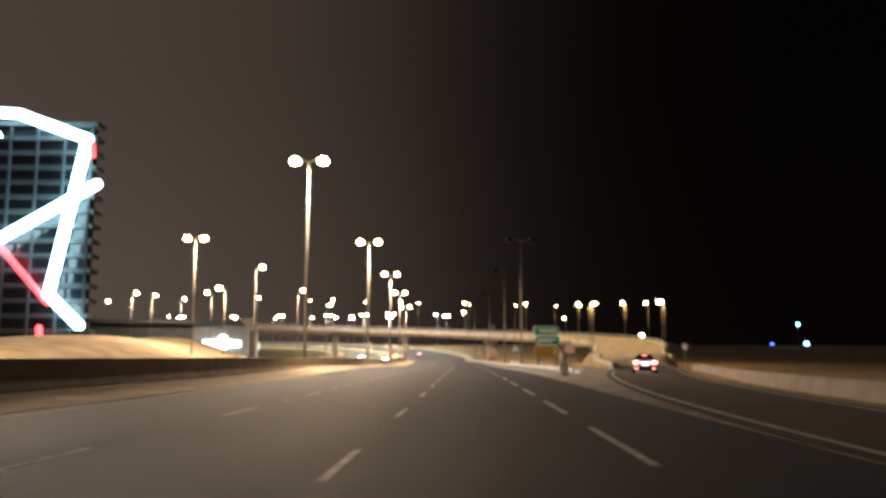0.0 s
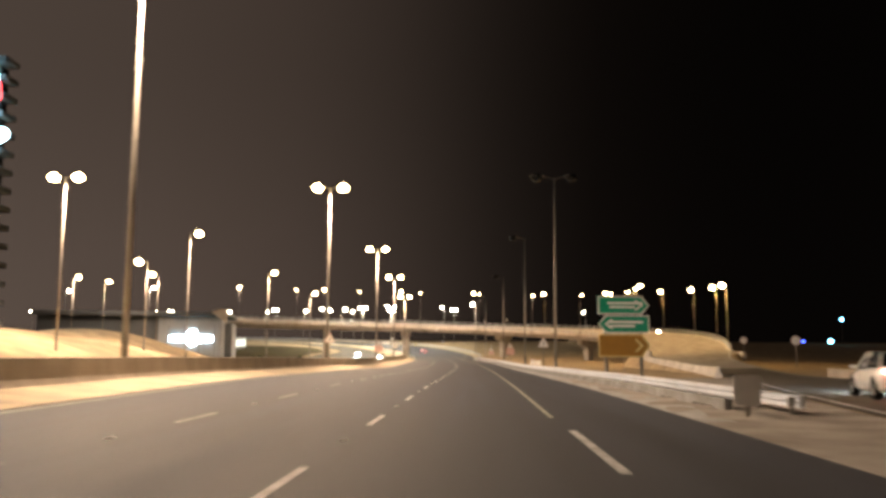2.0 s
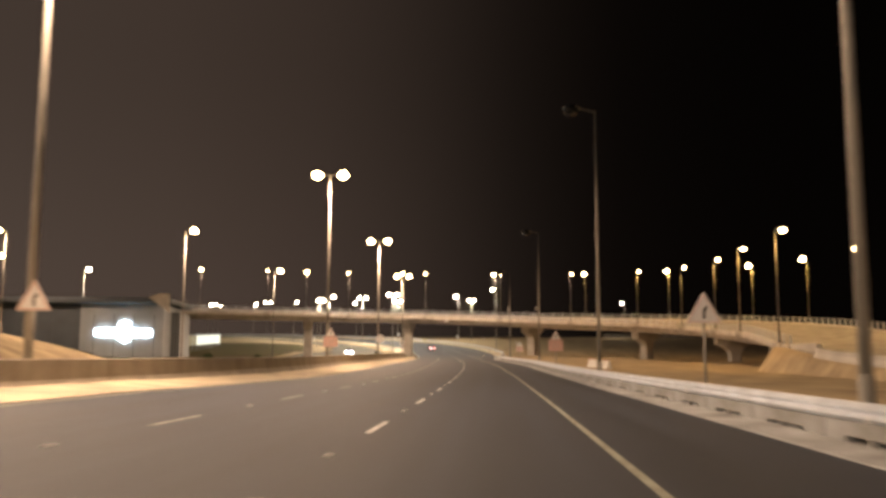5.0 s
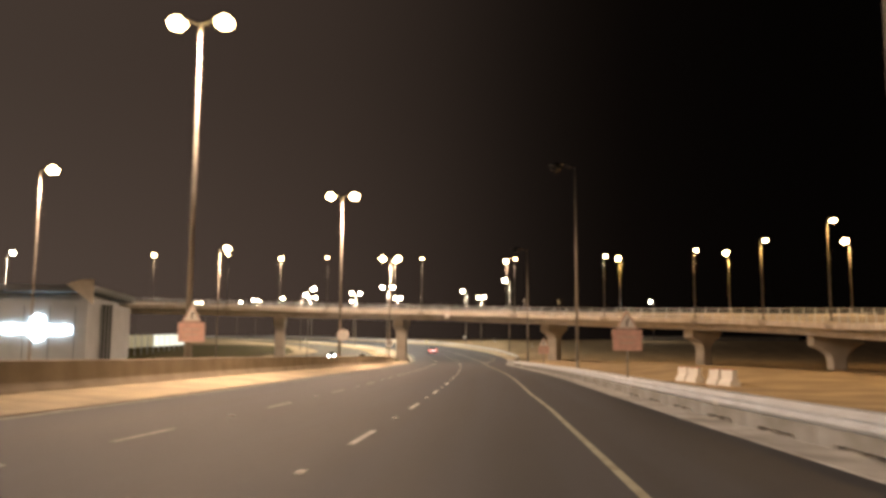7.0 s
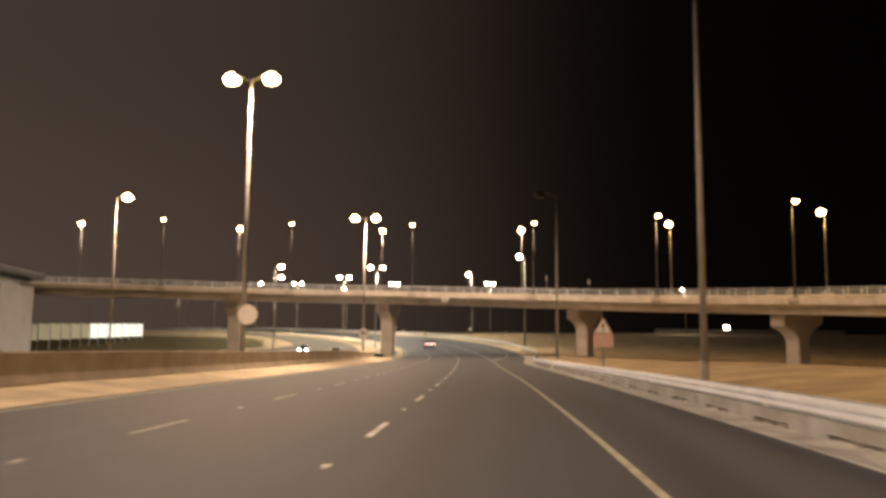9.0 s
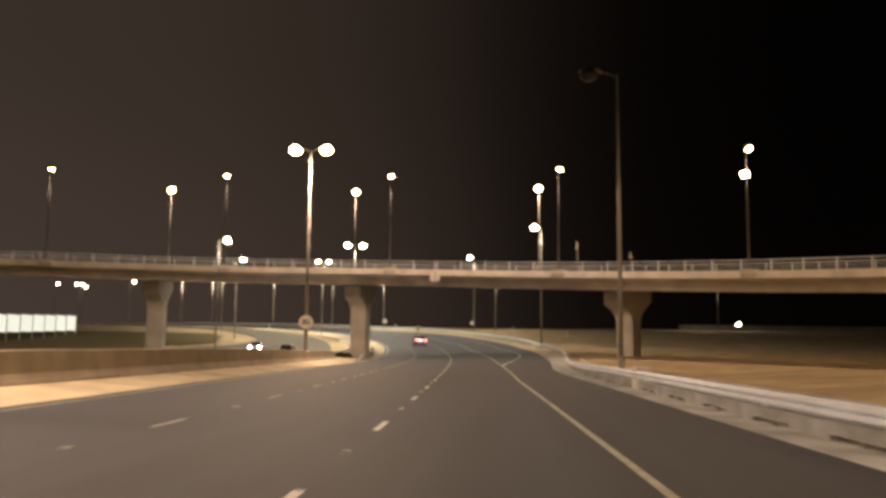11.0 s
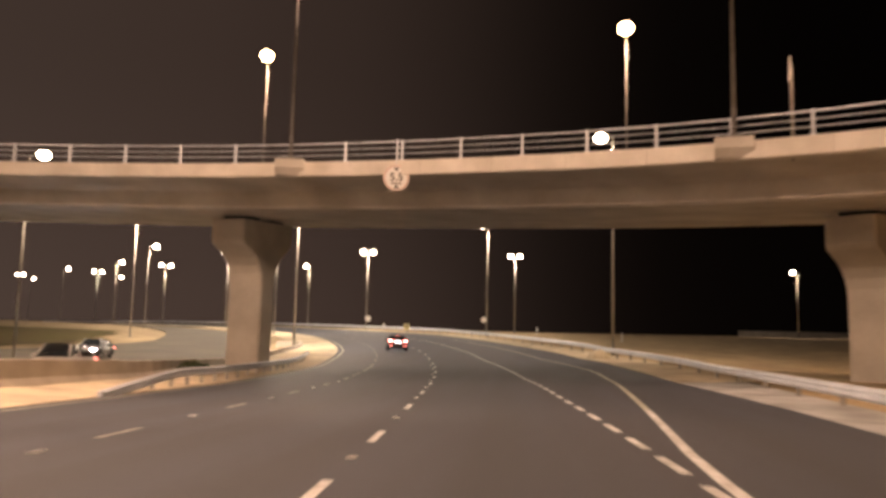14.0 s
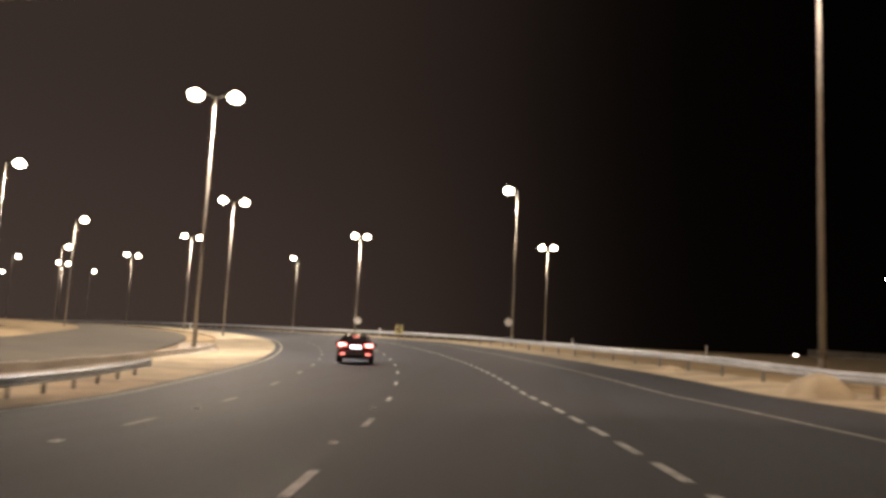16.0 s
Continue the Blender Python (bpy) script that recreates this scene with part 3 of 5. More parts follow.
# corbels that carry the lamp posts
bm = bmesh.new()
prof = [(-0.38, 0.12), (0.5, 0.12), (0.5, -0.55), (-0.1, -0.55), (-0.38, -0.25)]
va = [[bm.verts.new((x, y, z)) for x, z in prof] for y in (-0.65, 0.65)]
for j in range(5):
    bm.faces.new((va[0][j], va[0][(j + 1) % 5], va[1][(j + 1) % 5], va[1][j]))
bm.faces.new(va[0][::-1])
bm.faces.new(va[1])
corbel_mesh = None
CORBELS = []
for f, us in ((0, (0.93, 2.0, 3.0, 4.0, 5.0, 6.05, 7.0, 7.93, 8.75, 10.0)), (1, (0.53, 1.60, 2.79, 3.77, 4.72, 5.68, 6.75, 7.6, 8.6, 9.6))):
    for u in us:
        a, b = deck_at(u)
        w = (b - a) / np.linalg.norm(b - a)
        ang = math.atan2(w[1], w[0]) + (0 if f == 0 else math.pi)
        p = a if f == 0 else b
        m = Matrix.Translation(p) @ Matrix.Rotation(ang, 4, "Z")
        if corbel_mesh is None:
            ob = part("corbel", bm, CONCRETE, bridge, "concrete lamp corbel", m)
            corbel_mesh = ob.data
        else:
            part("corbel", corbel_mesh, CONCRETE, bridge, m=m)
        CORBELS.append((p + np.array((0, 0, 0.12)), ang, f))

# abutment and earth ramp
a, b = deck_at(U_ABUT)
bm = bmesh.new()
w = b - a
yaw = math.atan2(w[1], w[0])
L = float(np.hypot(w[0], w[1]))
box(bm, (L / 2, 0.6, -1.9), (L - 1.0, 1.2, 3.4), bevel=0.05)
for sx in (0.35, L - 0.35):
    o = [(0, 0.2), (4.5, 0.2), (4.5, -0.9), (0, -3.2)]
    va = [[bm.verts.new((sx + t, -y, z)) for y, z in o] for t in (-0.25, 0.25)]
    for j in range(4):
        bm.faces.new((va[0][j], va[0][(j + 1) % 4], va[1][(j + 1) % 4], va[1][j]))
    bm.faces.new(va[0][::-1])
    bm.faces.new(va[1])
part("abutment", bm, CONCRETE, bridge, "pale concrete abutment with wing walls", Matrix.Translation(a) @ Matrix.Rotation(yaw, 4, "Z"))

# slip road from the highway to the foot of the ramp: left edge, right edge
SLIP_L = [(4.6, -40, 0.0), (5.2, 0, 0.02), (6.2, 25, 0.15), (8.6, 48, 0.3), (12.0, 70, 0.45), (16.5, 92, 0.6), (21.5, 115, 0.52), (25, 140, 0.85), (26.5, 163, 1.6), (28.0, 179.5, 2.75)]
SLIP_R = [(9.0, -40, 0.0), (9.8, 0, 0.02), (11.6, 25, 0.15), (14.6, 48, 0.3), (18.6, 70, 0.45), (23.5, 92, 0.6), (28.6, 115, 0.52), (33.6, 140, 0.95), (37.9, 163, 1.85), (43.0, 180.5, 3.1)]
sl, sr = spline(SLIP_L, 3.0), spline(SLIP_R, 3.0)
tt = np.linspace(0, 1, 90)


def resample(p, t):
    ln = np.concatenate(([0], np.cumsum(np.linalg.norm(np.diff(p, axis=0), axis=1))))
    return np.stack([np.interp(t * ln[-1], ln, p[:, i]) for i in range(3)], -1)


sl, sr = resample(sl, tt), resample(sr, tt)
rows = [sl + (sr - sl) * f for f in np.linspace(0, 1, 5)]
side = (sr - sl) / np.linalg.norm(sr - sl, axis=1)[:, None]


def foot(p, d):
    """The toe of an earth slope that falls away from the points p towards d."""
    q = p + d * 1.0
    z = land(q[:, 0], q[:, 1])
    run = np.clip((p[:, 2] - z) * 0.75, 0.5, 12)
    q = p + d * run[:, None]
    q[:, 2] = land(q[:, 0], q[:, 1]) - 0.1
    return q


v = np.stack(rows, 1).reshape(-1, 3)
ramp_from = int(np.argmax(sl[:, 1] > 134))
fs = [(i * 5 + j, i * 5 + j + 1, (i + 1) * 5 + j + 1, (i + 1) * 5 + j) for i in range(len(tt) - 1) for j in range(4)]
tagged(part("ramp_surface", mesh_from("ramp_surface", v, fs[ramp_from * 4:], APRON), APRON), "dusty sand-coloured ramp surface climbing to the flyover", "road", kind="structure")
fs = fs[:ramp_from * 4]
tagged(part("slip_road", mesh_from("slip_road", v, fs, ASPHALT_OLD), ASPHALT_OLD), "dark asphalt slip road climbing to the flyover", "road", kind="structure")
for name, p, d in (("embankment_near", sl, -side), ("embankment_far", sr, side)):
    d = d * (1, 1, 0)
    mid = p + d * 0.8
    q = foot(mid, d)
    k = 6
    lay = [p - (0, 0, 0.03), mid - (0, 0, 0.05)] + [mid + (q - mid) * f - (0, 0, 0.0) for f in (0.25, 0.5, 0.75, 1.0)]
    v = np.stack(lay, 1).reshape(-1, 3)
    fs = [(i * k + j, i * k + j + 1, (i + 1) * k + j + 1, (i + 1) * k + j) for i in range(len(tt) - 1) for j in range(k - 1)]
    tagged(part(name, mesh_from(name, v, fs, SAND, True), SAND), "sloping sand embankment beside the ramp", "embankment", kind="structure")

# apron between the highway and the slip road
ss = np.linspace(-40, 96, 60)
a_in = at(ss, right_edge(ss) * 1.0, 0.012)
b_in = np.stack([np.interp(ss, sl[:, 1], sl[:, i]) for i in range(3)], -1) - (0, 0, 0.02)
b_in[:, 0] = np.maximum(b_in[:, 0], a_in[:, 0] + 0.02)
lay = [a_in - (0, 0, 0.2)] + [a_in + (b_in - a_in) * f for f in (0, 0.33, 0.67, 1)]
v = np.stack(lay, 1).reshape(-1, 3)
fs = [(i * 5 + j, i * 5 + j + 1, (i + 1) * 5 + j + 1, (i + 1) * 5 + j) for i in range(59) for j in range(4)]
tagged(part("gore_apron", mesh_from("gore_apron", v, fs, APRON), APRON), "dusty concrete apron where the slip road leaves", "pavement", kind="structure")
p = sl + side * 0.4 + (0, 0, 0.008)
q = sl + side * 0.58 + (0, 0, 0.008)
v = np.stack((p, q), 1).reshape(-1, 3)
slip = bpy.data.objects["slip_road"]
part("edge_line", mesh_from("edge_line", v, [(2 * i, 2 * i + 1, 2 * i + 3, 2 * i + 2) for i in range(len(tt) - 1)], PAINT), PAINT, slip)
p, q = sr - side * 0.6 + (0, 0, 0.008), sr - side * 0.42 + (0, 0, 0.008)
v = np.stack((p, q), 1).reshape(-1, 3)
part("edge_line", mesh_from("edge_line", v, [(2 * i, 2 * i + 1, 2 * i + 3, 2 * i + 2) for i in range(len(tt) - 1)], PAINT), PAINT, slip)
# low wall on the far side of the slip road
pw = sr[2:62] + side[2:62] * 2.2
sd, up = frames(pw)
tagged(part("boundary_wall", sweep(pw - (0, 0, 0.3), sd, up, [(-0.15, 0), (-0.12, 0.85), (0.12, 0.85), (0.15, 0)], CONCRETE_DARK, "boundary_wall"), CONCRETE_DARK), "low weathered concrete wall along the slip road", "wall", kind="structure")

kw = sl - side * 0.5
kw = kw[(kw[:, 1] > 98) & (kw[:, 1] < 168)]
sd, up = frames(kw)
kerb = tagged(empty("slip_road_barrier", Matrix.Identity(4)), "low pale concrete barrier along the edge of the slip road", "barrier")
for i in range(0, len(kw) - 1, 2):
    q = kw[i:i + 3].copy()
    q[0] += (q[1] - q[0]) * 0.02
    part("barrier_section", sweep(q - (0, 0, 0.75), sd[i:i + 3], up[i:i + 3], [(-0.24, 0), (-0.24, 0.85), (-0.10, 1.1), (-0.08, 1.4), (0.08, 1.4), (0.10, 1.1), (0.24, 0.85), (0.24, 0)], CONCRETE, "barrier_section"), CONCRETE, kerb)


# ---- barriers and guard rails ----
ss = np.concatenate((np.arange(-76, 300, 4.0), np.arange(300, 372, 1.5)))
pts = at(ss, wall_off(ss), 0.20)
pts[:, 2] -= crossfall(ss, wall_off(ss))   # its top runs level
tail = at(371, -12.9) + np.array([(0, 0, 0.2)])
h = np.interp(371, S, HEAD)
fwd, lft = np.array((-math.sin(h), math.cos(h), 0)), np.array((-math.cos(h), -math.sin(h), 0))
turn = [tail[0] + fwd * 3.2 * math.sin(t) + lft * 3.2 * (1 - math.cos(t)) for t in np.linspace(0.2, math.pi * 0.45, 7)]
turn = np.array(turn)
turn[:, 2] = land(turn[:, 0], turn[:, 1]) + 0.3
pts = np.vstack((pts, turn))
sd, up = frames(pts)
JERSEY = [(-0.30, -0.9), (-0.30, 0.10), (-0.14, 0.36), (-0.10, 1.0), (-0.06, 1.03), (0.06, 1.03), (0.10, 1.0), (0.14, 0.36), (0.30, 0.10), (0.30, -0.9)]
barrier = tagged(empty("concrete_barrier", Matrix.Identity(4)), "long weathered concrete barrier with a tapered face, its end paled as if lamplit", "barrier")
low = np.interp(np.arange(len(pts)), (np.searchsorted(ss, 255), np.searchsorted(ss, 282), np.searchsorted(ss, 325), np.searchsorted(ss, 345)), (1.0, 0.80, 0.58, 0.42))
i = 0
while i < len(pts) - 1:
    k = min(i + (2 if i < 94 else 4), len(pts) - 1)
    f = float(low[i])
    q = pts[i:k + 1].copy()
    q[0] += (q[1] - q[0]) * 0.004
    # end sections take paler concrete to imitate light from the bend lamps
    part("barrier_section", sweep(q, sd[i:k + 1], up[i:k + 1], [(x, z * f if z > 0 else z) for x, z in JERSEY], CONCRETE_DARK if i < 110 else CONCRETE, "barrier_section"), CONCRETE_DARK, barrier)
    i = k

BEAM = [(-0.04, 0.31), (-0.01, 0.28), (0.05, 0.24), (0.05, 0.21), (-0.02, 0.17), (-0.02, 0.14), (0.05, 0.10), (0.05, 0.07), (-0.01, 0.03), (-0.04, 0.0),
        (-0.05, 0.0), (-0.02, 0.04), (0.04, 0.08), (0.04, 0.095), (-0.03, 0.14), (-0.03, 0.17), (0.04, 0.215), (0.04, 0.235), (-0.02, 0.275), (-0.05, 0.31)]
bm = bmesh.new()
box(bm, (0, 0, 0.18), (0.11, 0.07, 1.0))
box(bm, (0.0, 0, 0.56), (0.16, 0.09, 0.2), bevel=0.01)
RAIL_POST = part("guard_post", bm, STEEL_DUSTY)
rail_post_mesh = RAIL_POST.data
bpy.data.objects.remove(RAIL_POST)


def guard_rail(pts, label, double=False, gap=4.0, face=1, height=0.42):
    """A W-beam rail on posts along an array of points on the ground. face: 1 has the beam on the right of the points."""
    rail = tagged(empty("guard_rail", Matrix.Identity(4)), label, "guard rail")
    sd, up = frames(pts)
    for sg in ((1, -1) if double else (face,)):
        line = pts + np.array((0, 0, height)) + sd * sg * 0.13
        part("beam", sweep(line, sd * sg, up, BEAM, STEEL, "beam", smooth=False), STEEL, rail, "galvanised steel W-beam")
    ln = np.concatenate(([0], np.cumsum(np.linalg.norm(np.diff(pts, axis=0), axis=1))))
    for d in np.arange(0.3, ln[-1], gap):
        p = np.array([np.interp(d, ln, pts[:, i]) for i in range(3)])
        t = np.array([np.interp(d, ln, sd[:, i]) for i in range(3)])
        part("guard_post", rail_post_mesh, STEEL_DUSTY, rail, m=Matrix.Translation(p) @ Matrix.Rotation(math.atan2(t[1], t[0]), 4, "Z"))
    # rounded terminals
    for i in (0, -1):
        bm = bmesh.new()
        box(bm, (0, 0, 0.155), (0.34 if double else 0.14, 0.10, 0.34), bevel=0.04)
        t = sd[i]
        part("terminal", bm, STEEL, rail, "rounded steel rail end", Matrix.Translation(pts[i] + np.array((0, 0, height)) + (0 if double else 0.13 * face) * t) @ Matrix.Rotation(math.atan2(t[1], t[0]), 4, "Z"))
    return rail


ss = np.arange(62, 640, 3.0)
guard_rail(at(ss, rail_off(ss), np.interp(ss, (255, 280, 310, 330, 345), (-0.08, -0.2, -0.18, -0.08, 0.04))), "long low galvanised guard rail over concrete kerb units and drifted sand", face=-1)
ss = np.arange(62, 284, 3.0)
guard_rail(at(ss, rail_off(ss) + np.interp(ss, (110, 150, 250, 302), (1.0, 1.2, 1.2, 0.42)), np.interp(ss, (255, 285, 302), (-0.22, -0.28, -0.18))), "second low guard rail behind the lamp poles", face=1)
pr = spline([at(296, -10.4, -0.5), at(300, -10.5, -0.2), at(304, -10.7), at(309, -10.9), at(318, -11.0), at(330, -11.0), at(337, -11.1), at(342, -11.3), at(345, -11.4)], 2.0)
guard_rail(pr + np.array((0, 0, -0.05)), "short guard rail shielding the bridge pier", False, face=1, gap=2.2)


# precast kerb units with drainage slots under the rail
UNIT = [(-1.98, -0.3), (-1.98, 0.38), (1.98, 0.38), (1.98, -0.3), (1.15, -0.3), (1.15, 0.09), (-0.95, 0.09), (-0.95, -0.3)]
kerb_line = tagged(empty("kerb_units", Matrix.Identity(4)), "row of dusty grey concrete kerb units under the guard rail", "kerb")
unit_mesh = None
for s_ in np.arange(66, 278, 4.0):
    a, b = at(s_ - 2, rail_off(s_ - 2) + 0.02), at(s_ + 2, rail_off(s_ + 2) + 0.02)
    d = b - a
    m = Matrix.Translation((a + b) / 2) @ Matrix.Rotation(math.atan2(d[1], d[0]), 4, "Z") @ Matrix.Rotation(-math.atan2(d[2], math.hypot(d[0], d[1])), 4, "Y")
    if unit_mesh is None:
        bm = bmesh.new()
        plate(bm, UNIT, -0.09, 0.09)
        unit_mesh = part("kerb_unit", bm, KERB, kerb_line, "dusty concrete unit with a slot at its foot", m).data
    else:
        part("kerb_unit", unit_mesh, KERB, kerb_line, m=m)


# ---- street lamps ----
def street_lamp(p, height, arms, lit=SODIUM, lens=LENS_SODIUM, arm=1.6, label="", group="", power=LAMP_POWER, r=0.15, light=True, bowl=1.0, steel=POLE):
    """A tapered pole with one luminaire per angle in arms (degrees, 0 to the east)."""
    if len(arms) == 1 and group not in ("flyover street lamps", "unlit street lamps"):   # p is under the lamp head
        p = (p[0] - (arm + 0.4) * math.cos(radians(arms[0])), p[1] - (arm + 0.4) * math.sin(radians(arms[0])), p[2])
    lamp = tagged(empty("street_lamp", Matrix.Translation(p)), label, "street lamp", group)
    bm = bmesh.new()
    cyl(bm, (0, 0, -0.6), (0, 0, height), r, r * 0.48, 12)
    part("pole", bm, steel, lamp, "tapered galvanised pole", smooth=True)
    bm = bmesh.new()
    box(bm, (0, 0, 0.05), (0.5, 0.5, 0.06), bevel=0.01)
    cyl(bm, (0, 0, 0.05), (0, 0, 1.1), r * 1.16, r * 1.12, 12)
    part("base", bm, steel, lamp, "thicker pole base with flange")
    for deg in arms:
        rot = Matrix.Rotation(radians(deg), 4, "Z")
        bm = bmesh.new()
        cyl(bm, (0, 0, height - 0.15), (arm * 0.55, 0, height + 0.06), r * 0.36, r * 0.33, 8)
        cyl(bm, (arm * 0.55, 0, height + 0.06), (arm, 0, height + 0.10), r * 0.33, r * 0.3, 8)
        part("arm", bm, steel, lamp, m=rot)
        bm = bmesh.new()
        ball(bm, (arm + 0.36, 0, height + 0.16), (0.62, 0.34, 0.15), 14, 8)
        head = part("luminaire", bm, steel, lamp, "grey oval lamp head", rot, smooth=True)
        bm = bmesh.new()
        # bowl larger than a real lens, its size standing in for bloom
        ball(bm, (arm + 0.42, 0, height + 0.0), (0.52 * bowl, 0.44 * bowl, 0.38 * bowl), 16, 10)
        part("lens", bm, lens if light else GLASS_DARK, head, "glowing bowl lens, enlarged to suggest bloom" if light else "unlit glass bowl", smooth=True)
    if light and power:
        data = bpy.data.lights.new("street_light", "SPOT")
        data.energy, data.color, data.spot_size, data.spot_blend, data.shadow_soft_size = power, lit, radians(172), 0.22, 0.3
        for deg in arms:
            ob = new("street_light", data)
            ob.parent = lamp
            ob.matrix_basis = Matrix.Translation(((arm + 0.42) * math.cos(radians(deg)), (arm + 0.42) * math.sin(radians(deg)), height - 0.46))
    return lamp


def ground_z(x, y):
    return float(land(np.array([float(x)]), np.array([float(y)]))[0])


MEDIAN = "tall twin-headed street lamp glowing amber behind the barrier"
# along the barrier: x, y, height of the lamp heads
for x, y, top in ((-13.0, 77.5, 19.1), (-12.3, 127.4, 18.5), (-13.2, 184.7, 19.4), (-14.2, 233, 19.2), (-15.5, 285.6, 18.6),
                  (-25.8, 363.3, 20.3), (-41.6, 410.8, 22.4), (-64.5, 453.9, 24.2), (-98.0, 501.0, 26.3), (-133.0, 533.0, 27.4)):
    z = ground_z(x, y) + 0.1
    deg = 0 if y < 300 else math.degrees(np.interp(nearest([x], [y])[0][0], S, HEAD))
    late = y > 300
    street_lamp((x, y, z), top - z, (deg, deg + 180), SODIUM if not late else WARM_WHITE, LENS_SODIUM if not late else LENS_WHITE, 0.85, MEDIAN if not late else "tall twin-headed street lamp glowing warm white on the bend", "median street lamps", LAMP_POWER * (1 if y < 480 else 0.5), 0.16 if y < 300 else 0.13)
# far carriageway
FARL = "single-headed street lamp glowing amber beyond the far carriageway"
for x, y, top, arms in ((-35.2, 119, 17.8, (0, 180)), (-33.85, 155, 17.7, (0,)), (-36.8, 215, 18.3, (0,)), (-37.6, 268, 18.1, (0,)), (-41.0, 153.5, 13.8, (180,)), (-57.0, 203.3, 16.8, (180,)),
                        (-95.5, 312, 22.9, (0,)), (-88, 259.4, 20.2, (0,)), (-34.5, 62, 17.5, (0, 180)),
                        (-51, 382, 19.8, (20,)), (-68, 424.6, 21.8, (25,)), (-94.5, 467.5, 23.4, (30,)), (-136.9, 557, 27.9, (30,)), (-123.3, 497, 24.6, (30,)), (-182, 581.6, 29, (30,)),
                        (-39.0, 336.1, 17.7, (0,)), (-84.7, 234.4, 19.0, (0,)), (-127.7, 324.8, 22.7, (0,)), (-171.0, 554.4, 28.0, (0, 180)), (-178.5, 552.0, 28.0, (0,)), (-236, 520, 26, (0, 180))):
    z = ground_z(x, y)
    street_lamp((x, y, z), top - z, arms, SODIUM if y < 300 else WARM_WHITE, LENS_SODIUM if y < 300 else LENS_WHITE, 0.7, FARL, "far street lamps", LAMP_POWER * (0.9 if y < 480 and x > -100 else 0.0), 0.11)
# on the flyover
for p, ang, f in CORBELS:
    near_ramp = p[0] > 24
    street_lamp(tuple(p), 10.2, (math.degrees(ang),), AMBER if near_ramp else SODIUM, LENS_SODIUM, 0.3, "slim street lamp glowing amber on the flyover edge", "flyover street lamps", LAMP_POWER * (0.25 if near_ramp else 0.36), 0.085, bowl=1.0 if f else 0.64, steel=POLE_DULL)
# outside of the bend
for x, y, top, arms, sign in ((3.85, 339.3, 19.9, (180,), 0), (-8.1, 399.5, 22.2, (170,), 1), (-31.9, 439.3, 23.0, (20, 200), 1), (-55.3, 484.3, 24.9, (210,), 0), (-3.8, 453, 24.2, (0, 180), 0), (60.5, 484, 25.0, (180,), 0)):
    z = ground_z(x, y)
    street_lamp((x, y, z), top - z, arms, WARM_WHITE, LENS_WHITE, 0.5, "street lamp glowing warm white outside the bend", "bend street lamps", LAMP_POWER * (0.9 if x < 3 and y < 445 else 0.4), 0.12)
# unlit poles along the right verge
for x, y, top, arms in ((8.95, 117, 17.4, (0, 180)), (8.93, 155.25, 17.3, (180,)), (8.6, 211.3, 17.4, (180,)), (6.35, 262.3, 17.1, (180,))):
    z = ground_z(x, y)
    street_lamp((x, y, z), top - z, arms, arm=1.1, label="unlit grey street lamp behind the guard rail", group="unlit street lamps", power=0, r=0.13, light=False)


# ---- signs ----
TRI = [(-0.5, 0.0), (0.5, 0.0), (0.0, 0.87)]


def sign_post(thing, height, r=0.045, x=0.0):
    bm = bmesh.new()
    cyl(bm, (x, 0.05, -0.4), (x, 0.05, height), r, r, 10)
    return part("post", bm, POLE, thing, "grey steel post", smooth=True)


